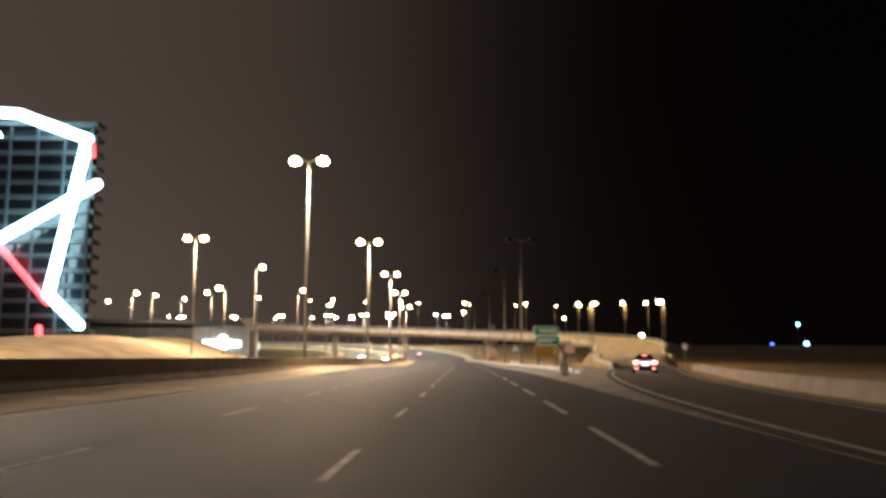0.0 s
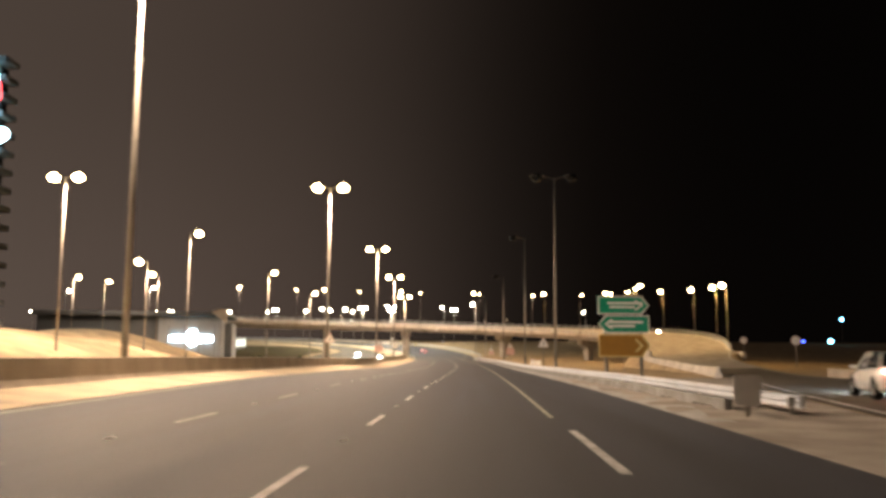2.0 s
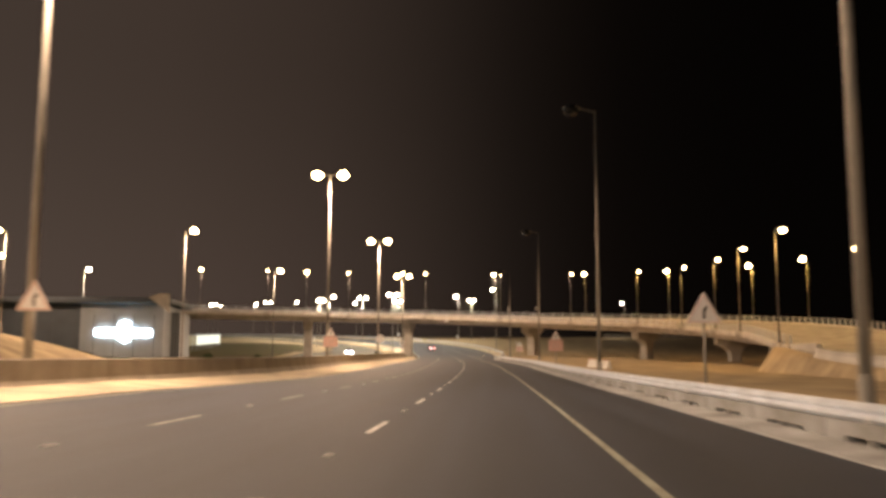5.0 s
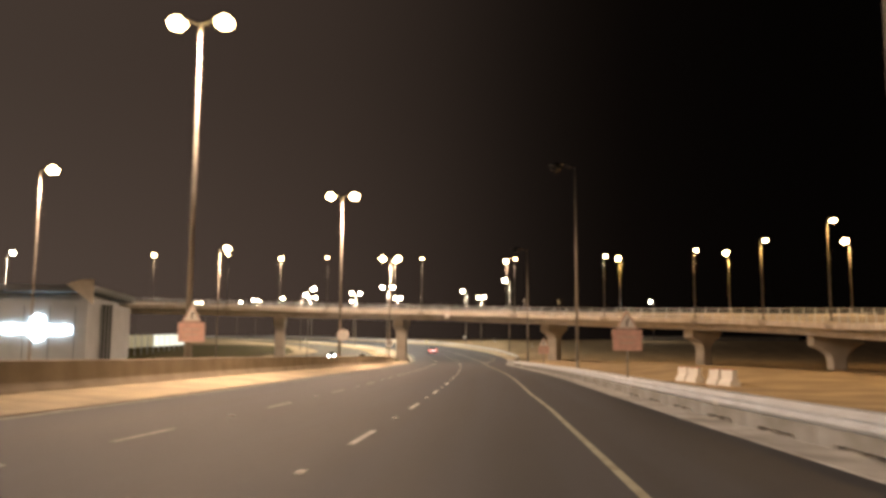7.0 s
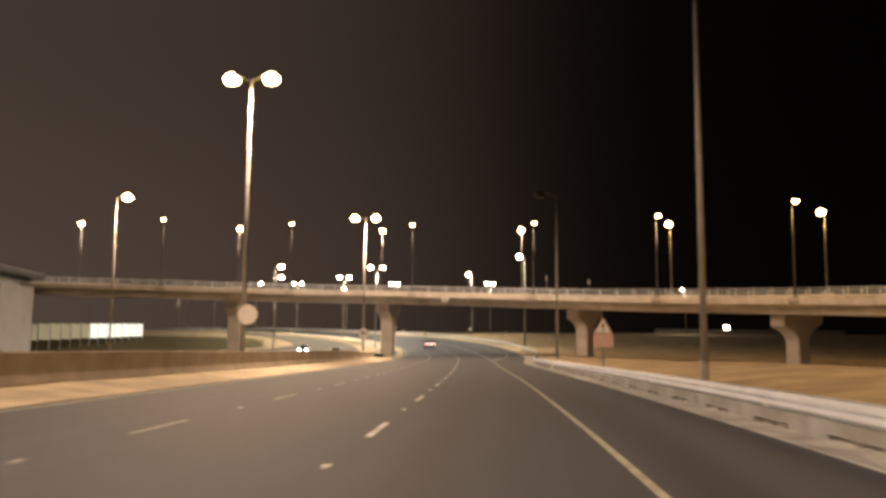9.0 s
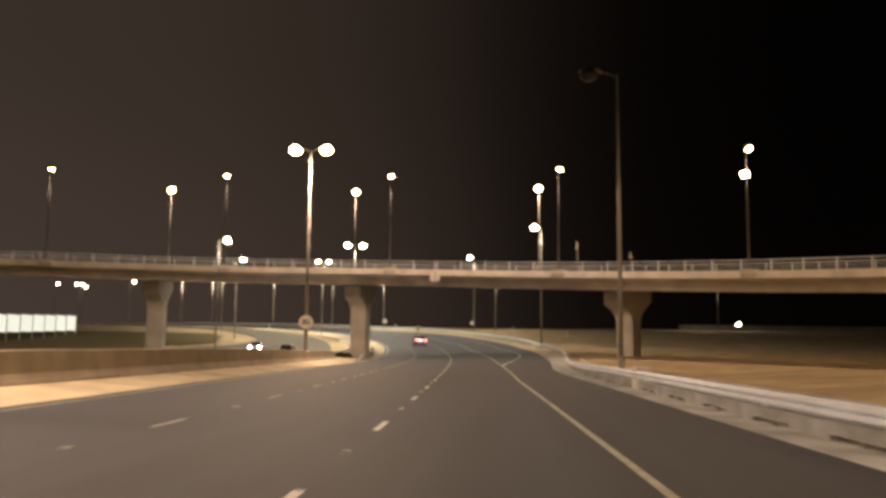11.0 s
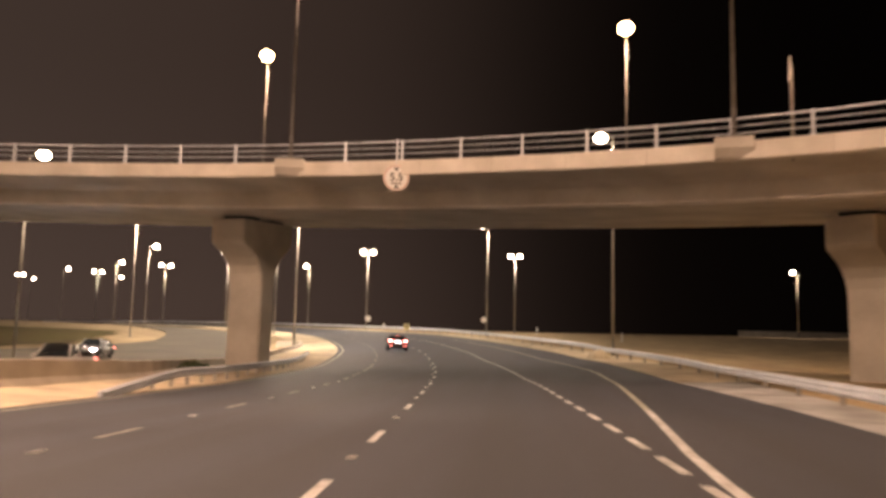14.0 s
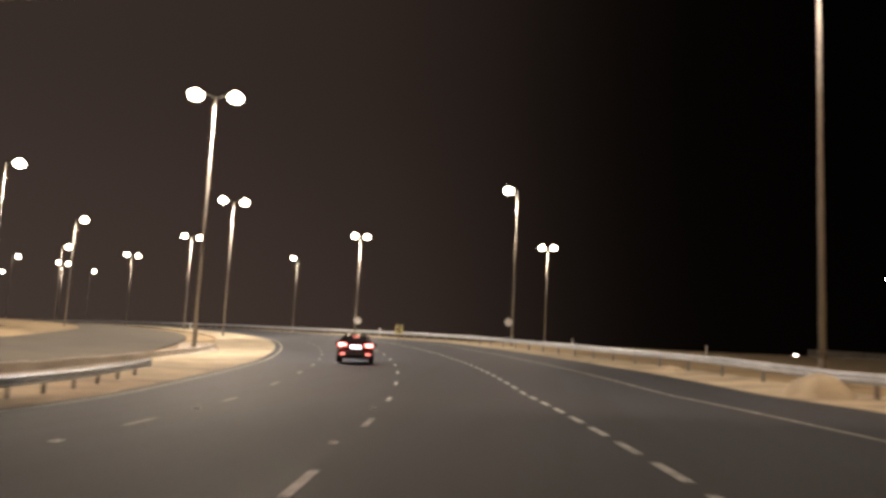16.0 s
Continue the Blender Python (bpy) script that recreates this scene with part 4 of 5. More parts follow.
def triangle_sign(p, yaw, size=1.15, base=1.9, plate_h=0.0, plate_w=1.15, mark="", label="", post=True, rim=SIGN_WASHED):
    """A warning triangle, with or without a faded plate beneath it, that faces along its -y."""
    sign = tagged(empty("warning_sign", Matrix.Translation(p) @ Matrix.Rotation(radians(yaw), 4, "Z")), label, "road sign", "warning signs")
    low = base + plate_h
    if post:
        sign_post(sign, low + size * 0.5)
    outer = rounded([(x * size, low + z * size) for x, z in TRI], 0.07 * size)
    cz = low + 0.29 * size
    inner = rounded([(x * size * 0.78, cz + (z - 0.29) * size * 0.78) for x, z in TRI], 0.05 * size)
    bm = bmesh.new()
    plate(bm, outer, 0.0, 0.025)
    part("back_plate", bm, SIGN_WHITE, sign, "white triangular plate")
    bm = bmesh.new()
    ring_plate(bm, outer, inner, -0.006, 0.0)
    part("border", bm, rim, sign, "washed-out red border")
    bm = bmesh.new()
    if mark == "!":
        plate(bm, [(-0.06 * size, cz + 0.24 * size), (-0.03 * size, cz - 0.04 * size), (0.03 * size, cz - 0.04 * size), (0.06 * size, cz + 0.24 * size)], -0.008, 0.0)
        plate(bm, disc(0.045 * size, 12, 0, cz - 0.13 * size), -0.008, 0.0)
    else:
        plate(bm, [(-0.035 * size, cz - 0.17 * size), (0.035 * size, cz - 0.17 * size), (0.035 * size, cz + 0.02 * size), (0.11 * size, cz + 0.14 * size), (0.05 * size, cz + 0.20 * size), (-0.035 * size, cz + 0.05 * size)], -0.008, 0.0)
    part("symbol", bm, SIGN_BLACK, sign, "black warning symbol")
    if plate_h:
        bm = bmesh.new()
        plate(bm, rounded([(-plate_w / 2, base), (plate_w / 2, base), (plate_w / 2, low - 0.03), (-plate_w / 2, low - 0.03)], 0.08), 0.0, 0.025)
        sub = part("lower_plate", bm, SIGN_PLATE, sign, "faded red plate with illegible writing")
        for z, w in ((0.62, 0.62), (0.36, 0.48)):
            bm = bmesh.new()
            plate(bm, [(-w * plate_w / 2, base + z * plate_h - 0.05), (w * plate_w / 2, base + z * plate_h - 0.05), (w * plate_w / 2, base + z * plate_h + 0.05), (-w * plate_w / 2, base + z * plate_h + 0.05)], -0.006, 0.0)
            part("writing", bm, SIGN_WASHED, sub, "dull red bar of writing")
    return sign


def round_sign(p, yaw, r, text="", label="", ring=SIGN_RED, post=0.0):
    sign = tagged(empty("round_sign", Matrix.Translation(p) @ Matrix.Rotation(radians(yaw), 4, "Z")), label, "road sign", "round signs")
    bm = bmesh.new()
    plate(bm, disc(r), 0.0, 0.03)
    part("plate", bm, SIGN_WHITE, sign, "white round plate")
    bm = bmesh.new()
    ring_plate(bm, disc(r), disc(r * 0.86), -0.006, 0.0)
    part("ring", bm, ring, sign, "coloured rim")
    if text:
        part("digits", lettering(text, r * (1.15 if len(text) == 2 else 0.86), SIGN_BLACK, "digits"), SIGN_BLACK, sign, "black digits", Matrix.Translation((0, -0.006, 0 if len(text) == 2 else 0.05 * r)))
    bm = bmesh.new()
    box(bm, (0, 0.05, 0), (0.1, 0.05, r * 1.5))
    part("bracket", bm, STEEL, sign, "steel mounting bracket")
    if post:
        bm = bmesh.new()
        cyl(bm, (0, 0.09, -post), (0, 0.09, r * 0.7), 0.045, 0.045, 10)
        part("post", bm, POLE, sign, "grey steel post")
    return sign


# height-limit sign on the flyover
limit = round_sign((-7.35, 308.9, 10.33), 6, 0.56, "5.5", "round white height-limit sign on the flyover edge", SIGN_WASHED)
for sg in (1, -1):
    bm = bmesh.new()
    plate(bm, [(-0.12, sg * 0.45), (0.12, sg * 0.45), (0.0, sg * 0.28)], -0.008, 0.0)
    part("arrowhead", bm, SIGN_BLACK, limit, "black arrowhead")
bm = bmesh.new()
plate(bm, [(-0.22, -0.27), (0.22, -0.27), (0.22, -0.21), (-0.22, -0.21)], -0.008, 0.0)
part("writing", bm, SIGN_BLACK, limit, "bar of small writing")
bm = bmesh.new()
box(bm, (0, 0.12, 0.75), (0.08, 0.08, 1.9))
part("support", bm, STEEL, limit, "steel support tube")

round_sign((-15.45, 285.3, 4.65), 2, 0.57, "80", "round speed-limit sign with a pale rim on the lamp pole", SIGN_WASHED)
round_sign((-13.85, 232.7, 4.42), 2, 0.62, "", "pale round sign on the lamp pole behind the barrier", SIGN_PALE)
z = ground_z(-31.5, 438.9)
round_sign((-31.5, 438.9, 10.3), 20, 0.55, "", "pale round sign on a lamp pole on the bend", STEEL)
round_sign((-7.6, 399.1, 8.6), 12, 0.42, "", "pale round sign on a lamp pole outside the bend", STEEL)

for x, y, z, low in ((37.1, 156.0, 4.2, 2.4), (32.9, 126.7, 3.55, 2.6)):
    round_sign((x, y, z), -12, 0.45, "", "pale round sign on a post beside the slip road", SIGN_WASHED, post=low)
triangle_sign((8.97, 129.0, ground_z(8.97, 129) + 0.1), 0, 1.16, 2.4, 0.0, mark="bend", label="white triangular warning sign on a thin post", rim=SIGN_PALE)
triangle_sign((16.7, 128, ground_z(16.7, 128) + 0.1), 0, 1.2, 2.0, 0.98, 1.5, "bend", "warning triangle over a faded red plate by the slip road")
triangle_sign((8.43, 182.75, ground_z(8.43, 182.75) + 0.1), 0, 1.02, 1.70, 1.01, 1.36, "bend", "warning triangle over a faded red plate behind the guard rail")
triangle_sign((6.7, 225.8, ground_z(6.7, 225.8) + 0.1), 0, 0.95, 1.6, 0.7, 1.0, "!", "warning triangle with an exclamation mark over a pale plate")
triangle_sign((-12.75, 183.9, 1.75), 0, 1.0, 0.9, 1.0, 1.35, "bend", "warning triangle over a faded red plate on the lamp pole")
triangle_sign((-12.0, 127.0, 1.2), 0, 1.15, 1.9, 0.0, mark="bend", label="white warning triangle on the lamp pole behind the barrier")
for u, f, h, yaw in ((4.09, 0, 2.5, 258), (4.2, 1, 2.1, 240)):
    a, b = deck_at(u)
    p = (a if f == 0 else b)
    triangle_sign((p[0] + 0.3, p[1] + 0.4, p[2] - 0.3), yaw, 0.9, h, 0.0, mark="!", label="triangular sign seen from behind on the flyover")


def arrow_board(sign, w, z0, z1, point, face, label):
    """One board of a direction sign with a pointed end."""
    tip = 0.34
    h = (z1 - z0) / 2
    zm = (z0 + z1) / 2

    def outline(k):
        x0, x1, a, b = -w / 2 + k, w / 2 - k, z0 + k, z1 - k
        if point > 0:
            return [(x0, a), (x1 - tip, a), (x1, zm), (x1 - tip, b), (x0, b)]
        return [(x0 + tip, a), (x1, a), (x1, b), (x0 + tip, b), (x0, zm)]
    o, i = rounded(outline(0.0), 0.06), rounded(outline(0.055), 0.05)
    bm = bmesh.new()
    plate(bm, o, 0.0, 0.05)
    board = part("board", bm, face, sign, label)
    bm = bmesh.new()
    ring_plate(bm, o, i, -0.006, 0.0)
    part("border", bm, SIGN_WHITE if face is SIGN_GREEN else SIGN_YELLOW, board, "white border" if face is SIGN_GREEN else "tan border")
    if face is SIGN_GREEN:
        for zz, x0, x1 in ((0.24, -0.32, 0.38), (-0.20, -0.28, 0.22)):
            bm = bmesh.new()
            plate(bm, [(x0 * w, zm + zz * h - 0.055), (x1 * w, zm + zz * h - 0.055), (x1 * w, zm + zz * h + 0.055), (x0 * w, zm + zz * h + 0.055)], -0.006, 0.0)
            part("writing", bm, SIGN_WHITE, board, "pale bar of illegible writing")
    bm = bmesh.new()
    xc = point * (w / 2 - 0.5)
    plate(bm, [(xc - point * 0.10, zm + h * 0.55), (xc + point * 0.22, zm), (xc - point * 0.10, zm - h * 0.55), (xc - point * 0.24, zm - h * 0.55), (xc + point * 0.06, zm), (xc - point * 0.24, zm + h * 0.55)], -0.007, 0.0)
    part("chevron", bm, SIGN_WHITE if face is SIGN_GREEN else SIGN_YELLOW, board, "white arrowhead" if face is SIGN_GREEN else "tan arrowhead")


dz = ground_z(9.6, 88) + 0.05
board = tagged(empty("direction_sign", Matrix.Translation((8.75, 83.2, dz)) @ Matrix.Rotation(radians(4), 4, "Z")), "green and brown direction sign with pointed boards on two posts", "road sign")
for x in (-0.85, 0.85):
    bm = bmesh.new()
    cyl(bm, (x, 0.12, -0.5), (x, 0.12, 4.0), 0.09, 0.09, 12)
    part("post", bm, POLE, board, "thick grey steel post", smooth=True)
arrow_board(board, 2.45, 3.33, 4.18, 1, SIGN_GREEN, "green board pointing along the highway")
arrow_board(board, 2.45, 2.43, 3.28, -1, SIGN_GREEN, "green board pointing back")
arrow_board(board, 2.45, 1.3, 2.38, 1, SIGN_BROWN, "brown board pointing to the exit")

# chevron board and marker posts on the bend
z = ground_z(-18.7, 399)
chev = tagged(empty("chevron_board", Matrix.Translation((-18.7, 399, z)) @ Matrix.Rotation(radians(12), 4, "Z")), "small yellow and black chevron board on the bend", "road sign")
sign_post(chev, 1.6)
bm = bmesh.new()
plate(bm, rounded([(-0.38, 1.0), (0.38, 1.0), (0.38, 1.9), (-0.38, 1.9)], 0.08), 0.0, 0.03)
part("panel", bm, SIGN_YELLOW, chev, "yellow panel")
bm = bmesh.new()
plate(bm, [(-0.26, 1.45), (0.08, 1.12), (0.26, 1.12), (-0.06, 1.45), (0.26, 1.78), (0.08, 1.78)], -0.006, 0.0)
part("arrow", bm, SIGN_BLACK, chev, "black chevron")
bm = bmesh.new()
box(bm, (0, 0, 0.5), (0.2, 0.08, 1.6), bevel=0.03)
mark = tagged(part("marker_post", bm, PLASTIC_WHITE, m=Matrix.Translation((0.9, 462, ground_z(0.9, 462)))), "white marker post on the verge", "marker post", "marker posts")
for x, y in ((12.0, 400), (-30.5, 452), (-70, 470)):
    copy_thing(mark, Matrix.Translation((x, y, ground_z(x, y))))

# marker board at the nose of the guard rails
gore = tagged(empty("gore_marker", Matrix.Translation((7.6, 61.3, ground_z(7.6, 61.3) + 0.1))), "white reflective marker board at the rail end", "road sign")
sign_post(gore, 0.9)
bm = bmesh.new()
plate(bm, rounded([(-0.3, 0.3), (0.3, 0.3), (0.3, 1.0), (-0.3, 1.0)], 0.08), 0.0, 0.03)
part("board", bm, SIGN_WHITE, gore, "white reflective board")

# reflectors on the rail
bm = bmesh.new()
box(bm, (0, 0, 0), (0.09, 0.03, 0.12), bevel=0.01)
ref = None
for s in np.arange(66, 300, 12.0):
    m = Matrix.Translation(at(s, rail_off(s) - 0.16, 0.40))
    if ref is None:
        ref = tagged(part("rail_reflector", bm, SIGN_WHITE, m=m), "small white reflector on the guard rail", "reflector", "rail reflectors")
    else:
        copy_thing(ref, m)


# white plastic barriers beyond the rail
def water_barrier(p, yaw):
    b = tagged(empty("water_barrier", Matrix.Translation(p) @ Matrix.Rotation(radians(yaw), 4, "Z")), "white plastic water-filled barrier on the sand", "barrier", "water barriers")
    bm = bmesh.new()
    prof = [(-0.26, 0.0), (0.26, 0.0), (0.24, 0.2), (0.12, 0.36), (0.10, 0.76), (-0.10, 0.76), (-0.12, 0.36), (-0.24, 0.2)]
    va = [[bm.verts.new((x, y, z)) for y, z in prof] for x in (-0.75, 0.75)]
    for j in range(8):
        bm.faces.new((va[0][j], va[0][(j + 1) % 8], va[1][(j + 1) % 8], va[1][j]))
    bm.faces.new(va[0][::-1])
    bm.faces.new(va[1])
    part("shell", bm, PLASTIC_WHITE, b, "white plastic shell")
    for x in (-0.45, 0.45):
        bm = bmesh.new()
        cyl(bm, (x, 0, 0.75), (x, 0, 0.81), 0.07, 0.07, 12)
        part("cap", bm, SIGN_RED, b, "red filler cap")
    return b


for x, y, yaw in [(13.2, 183.4, 96), (13.0, 185.1, 94), (12.7, 188.4, 97), (12.5, 190.1, 95)]:
    water_barrier((x, y, ground_z(x, y)), yaw)

# concrete block at the joint of the two rails
bm = bmesh.new()
box(bm, (0, 0, 0.3), (0.55, 1.1, 0.95), bevel=0.06)
tagged(part("end_block", bm, CONCRETE, m=Matrix.Translation(at(248.5, 5.75, 0.0))), "pale concrete end block between guard rails", "block")

# sand heaps drifted against the rails
for i, (s, o, sx, sy, sz) in enumerate(((233, 6.9, 0.7, 2.6, 0.3), (334, 9.9, 0.8, 1.7, 0.6), (205, 6.8, 0.6, 3.2, 0.25), (349, 10.5, 0.5, 1.4, 0.22), (170, 6.7, 0.5, 2.4, 0.2))):
    bm = bmesh.new()
    rings = []
    for k in range(13):
        q = k / 12
        ring = []
        for j in range(40):
            t = 2 * math.pi * j / 40
            d = Vector((math.cos(t), math.sin(t), 0))
            edge = 1 + 0.22 * noise.noise(d * 1.6 + Vector((i * 7.0, 0, 0)))
            z = sz * max(0.0, 1 - q ** 2.4) * (1 + 0.18 * noise.noise(Vector((d.x * q * 2.5, d.y * q * 2.5, i * 3.0)))) - 0.10 * q ** 6
            ring.append(bm.verts.new((d.x * q * sx * edge, d.y * q * sy * edge, z)) if k else None)
        rings.append(ring)
    top = bm.verts.new((0, 0, sz))
    for j in range(40):
        bm.faces.new((top, rings[1][j], rings[1][(j + 1) % 40]))
        for k in range(1, 12):
            bm.faces.new((rings[k][j], rings[k + 1][j], rings[k + 1][(j + 1) % 40], rings[k][(j + 1) % 40]))
    tagged(part("sand_heap", bm, VERGE, m=Matrix.Translation(at(s, o, 0.02)), smooth=True), "small heap of drifted sand by the guard rail", "sand heap", "sand heaps")


# ---- buildings on the left ----
def tower():
    """A tall block with floor bands and large neon lines on its front."""
    t = tagged(empty("tower", Matrix.Translation((-75, 180, ground_z(-75, 180)))), "tall dark tower with white, cyan and red neon lines", "tower")
    H, W, D, N = 46.9, 44.0, 4.5, 15
    bm = bmesh.new()
    box(bm, (-W / 2 - 0.4, D / 2 + 1.2, H / 2 - 1), (W - 2.4, D - 2.4, H))
    part("core", bm, GLASS_DARK, t, "dark glazed wall")
    fl = H / N
    bm = bmesh.new()
    box(bm, (-W / 2 - 0.4, D / 2 + 1.2, 0.0), (W, D, 0.95), bevel=0.06)
    slab = part("floor_band", bm, SLAB, t, "pale floor edge", Matrix.Translation((0, 0, 0.6)))
    for i in range(1, N + 1):
        part("floor_band", slab.data, SLAB, t, m=Matrix.Translation((0, 0, i * fl)))
    bm = bmesh.new()
    box(bm, (0, 0.12, H / 2), (0.5, 0.5, H - 2), bevel=0.03)
    fin = part("fin", bm, FACADE, t, "blue-grey vertical fin", Matrix.Translation((-W + 3, 0, 0)))
    for v in range(1, 8):
        part("fin", fin.data, FACADE, t, m=Matrix.Translation((-W + 3 + v * (W - 4) / 7.0, 0, 0)))

    def tube(name, a, b, r, mat, label):
        bm = bmesh.new()
        cyl(bm, (a[0], -0.9, a[1]), (b[0], -0.9, b[1]), r, r, 12)
        for q in (a, b):
            ball(bm, (q[0], -0.9, q[1]), (r, r, r), 10, 8)
        part(name, bm, mat, t, label, smooth=True)
    for a, b in (((-40, 50.0), (-16.2, 48.4)), ((-16.2, 48.4), (-1.5, 43.0)), ((-1.5, 43.0), (-7.8, 10.5)), ((-7.8, 10.5), (-1.2, 4.2)), ((-30, 15.2), (0.9, 33.4)), ((-40, 50.0), (-32, 18.7))):
        tube("neon_tube", a, b, 1.1, NEON_WHITE, "cyan-white neon line")
    for a, b in (((-20.0, 22.1), (-7.9, 8.8)), ((-9.3, 3.7), (-9.0, 0.6)), ((-0.5, 41.8), (-0.3, 39.6))):
        tube("neon_tube", a, b, 0.62, NEON_RED, "red neon line")
    for x in (-1, -3.2, 1.2):
        bm = bmesh.new()
        box(bm, (x, -2, 1.6), (1.8, 1.6, 3.4), bevel=0.2)
        part("entrance_post", bm, SLAB, t, "pale entrance post")
    return t


tower()

def shop():
    s = tagged(empty("showroom", Matrix.Translation((-67, 284, ground_z(-67, 284))) @ Matrix.Rotation(radians(9), 4, "Z")), "low grey showroom with large lit white letters", "building")
    # wall split in two tones: paler cladding where the letters' light falls
    bm = bmesh.new()
    box(bm, (-7.5, 12, 5.6), (17, 24, 11.2), bevel=0.1)
    part("wall", bm, SHOP_WALL, s, "grey clad wall, paler as if lit by the letters")
    # the rest in dark cladding, imitating wall the letters leave unlit
    bm = bmesh.new()
    box(bm, (-32.1, 12.4, 5.6), (31.9, 23.2, 11.2), bevel=0.1)
    part("wall", bm, FACADE, s, "grey clad wall, darkened away from the letters' light")
    bm = bmesh.new()
    box(bm, (-22.8, 10.8, 11.9), (51, 27.5, 1.2), bevel=0.25)
    part("roof", bm, FACADE, s, "projecting dark flat roof")
    bm = bmesh.new()
    plate(bm, [(-1.6, 12.55), (2.75, 9.3), (2.75, 13.4), (0.6, 13.4)], -3.25, -2.96)
    part("roof_corner", bm, EDGE_BEAM, s, "pale raised corner panel")
    bm = bmesh.new()
    box(bm, (0, -0.06, 4.6), (0.10, 0.06, 9.0))
    joint = part("cladding_joint", bm, FACADE, s, "dark cladding joint", Matrix.Translation((-46, 0, 0)))
    for i in range(1, 12):
        part("cladding_joint", joint.data, FACADE, s, m=Matrix.Translation((-46 + i * 4.1, 0, 0)))
    rng = random.Random(4)
    # illegible letters as plain bars
    x = -12.9
    while x < -8.5:
        w = rng.uniform(0.42, 0.72)
        bm = bmesh.new()
        box(bm, (x + w / 2, -0.25, 5.3), (w, 0.22, rng.uniform(1.3, 1.8)), bevel=0.08)
        part("letter", bm, SIGN_LIT, s, "lit white bar")
        x += w + 0.12
    for i in range(3):
        bm = bmesh.new()
        box(bm, (-7.7 + i * 0.8, -0.25, 5.5), (0.72, 0.22, (3.6, 4.5, 3.9)[i]), bevel=0.12)
        part("letter", bm, SIGN_LIT, s, "lit white bar")
    x = -5.4
    while x < -1.8:
        w = rng.uniform(0.4, 0.7)
        bm = bmesh.new()
        box(bm, (x + w / 2, -0.25, 5.2), (w, 0.22, rng.uniform(1.2, 1.7)), bevel=0.08)
        part("letter", bm, SIGN_LIT, s, "lit white bar")
        x += w + 0.1
    bm = bmesh.new()
    box(bm, (2.0, 14, 5.0), (2.0, 12, 10), bevel=0.1)
    annex = part("annex", bm, SHOP_WALL, s, "grey slatted annex")
    bm = bmesh.new()
    box(bm, (0, 0, 0), (0.22, 0.25, 9.6), bevel=0.02)
    slat = part("slat", bm, SLAB, annex, "upright slat", Matrix.Translation((1.5, 7.88, 5.0)))
    for i in range(1, 3):
        part("slat", slat.data, SLAB, annex, m=Matrix.Translation((1.5 + i * 0.6, 7.88, 5.0)))
    return s


shop()

fence = tagged(empty("hoarding", Matrix.Identity(4)), "long low hoarding with brightly lit white panels", "fence")
q0, q1 = np.array((-77.5, 321.0)), np.array((-83.5, 382.0))
for i in range(13):
    f0, f1 = i / 13, (i + 0.86) / 13
    a, b = q0 + (q1 - q0) * f0, q0 + (q1 - q0) * f1
    z = 3.4 + 2.1 * (f0 + f1) / 2
    bm = bmesh.new()
    box(bm, (0, 0, 0), (float(np.linalg.norm(b - a)), 0.12, 2.8), bevel=0.03)
    mid = (a + b) / 2
    part("panel", bm, PANEL_DIM if i < 6 else PANEL_LIT, fence, "dim yellow panel" if i < 6 else "lit white panel",
         Matrix.Translation((mid[0], mid[1], z + 1.9)) @ Matrix.Rotation(math.atan2((b - a)[1], (b - a)[0]), 4, "Z"))
for i in range(14):
    a = q0 + (q1 - q0) * (i / 13 - 0.005)
    z = 3.4 + 2.1 * i / 13
    bm = bmesh.new()
    cyl(bm, (0, 0, -3.0), (0, 0, 3.35), 0.08, 0.08, 8)
    part("post", bm, STEEL, fence, m=Matrix.Translation((a[0], a[1], z)))

# lawn between the far carriageway and the hoarding
lx, ly = np.meshgrid(np.linspace(-120, -30, 61), np.linspace(162, 402, 121))
lz = land(lx, ly) + 0.10
rng = np.random.default_rng(5)
lz += rng.uniform(-0.02, 0.06, lz.shape)
l_s, l_off = (q.reshape(lx.shape) for q in nearest(lx, ly))
keep = (l_off < np.interp(l_s, (200, 285, 305, 330, 352, 362, 366, 380, 402), (-31, -30.5, -33, -46, -43, -40.5, -37, -35.5, -35.5))) & ((ly - 310) ** 2 / 100 ** 2 + (lx + 75) ** 2 / 52 ** 2 < 1)
v = np.stack((lx, ly, lz), -1).reshape(-1, 3)
fs = [(j * 61 + i, j * 61 + i + 1, (j + 1) * 61 + i + 1, (j + 1) * 61 + i) for j in range(120) for i in range(60) if keep[j, i] and keep[j + 1, i + 1] and keep[j, i + 1] and keep[j + 1, i]]
tagged(part("lawn", mesh_from("lawn", v, fs, LAWN, True), LAWN), "dry green lawn beside the far carriageway", "lawn", kind="structure")


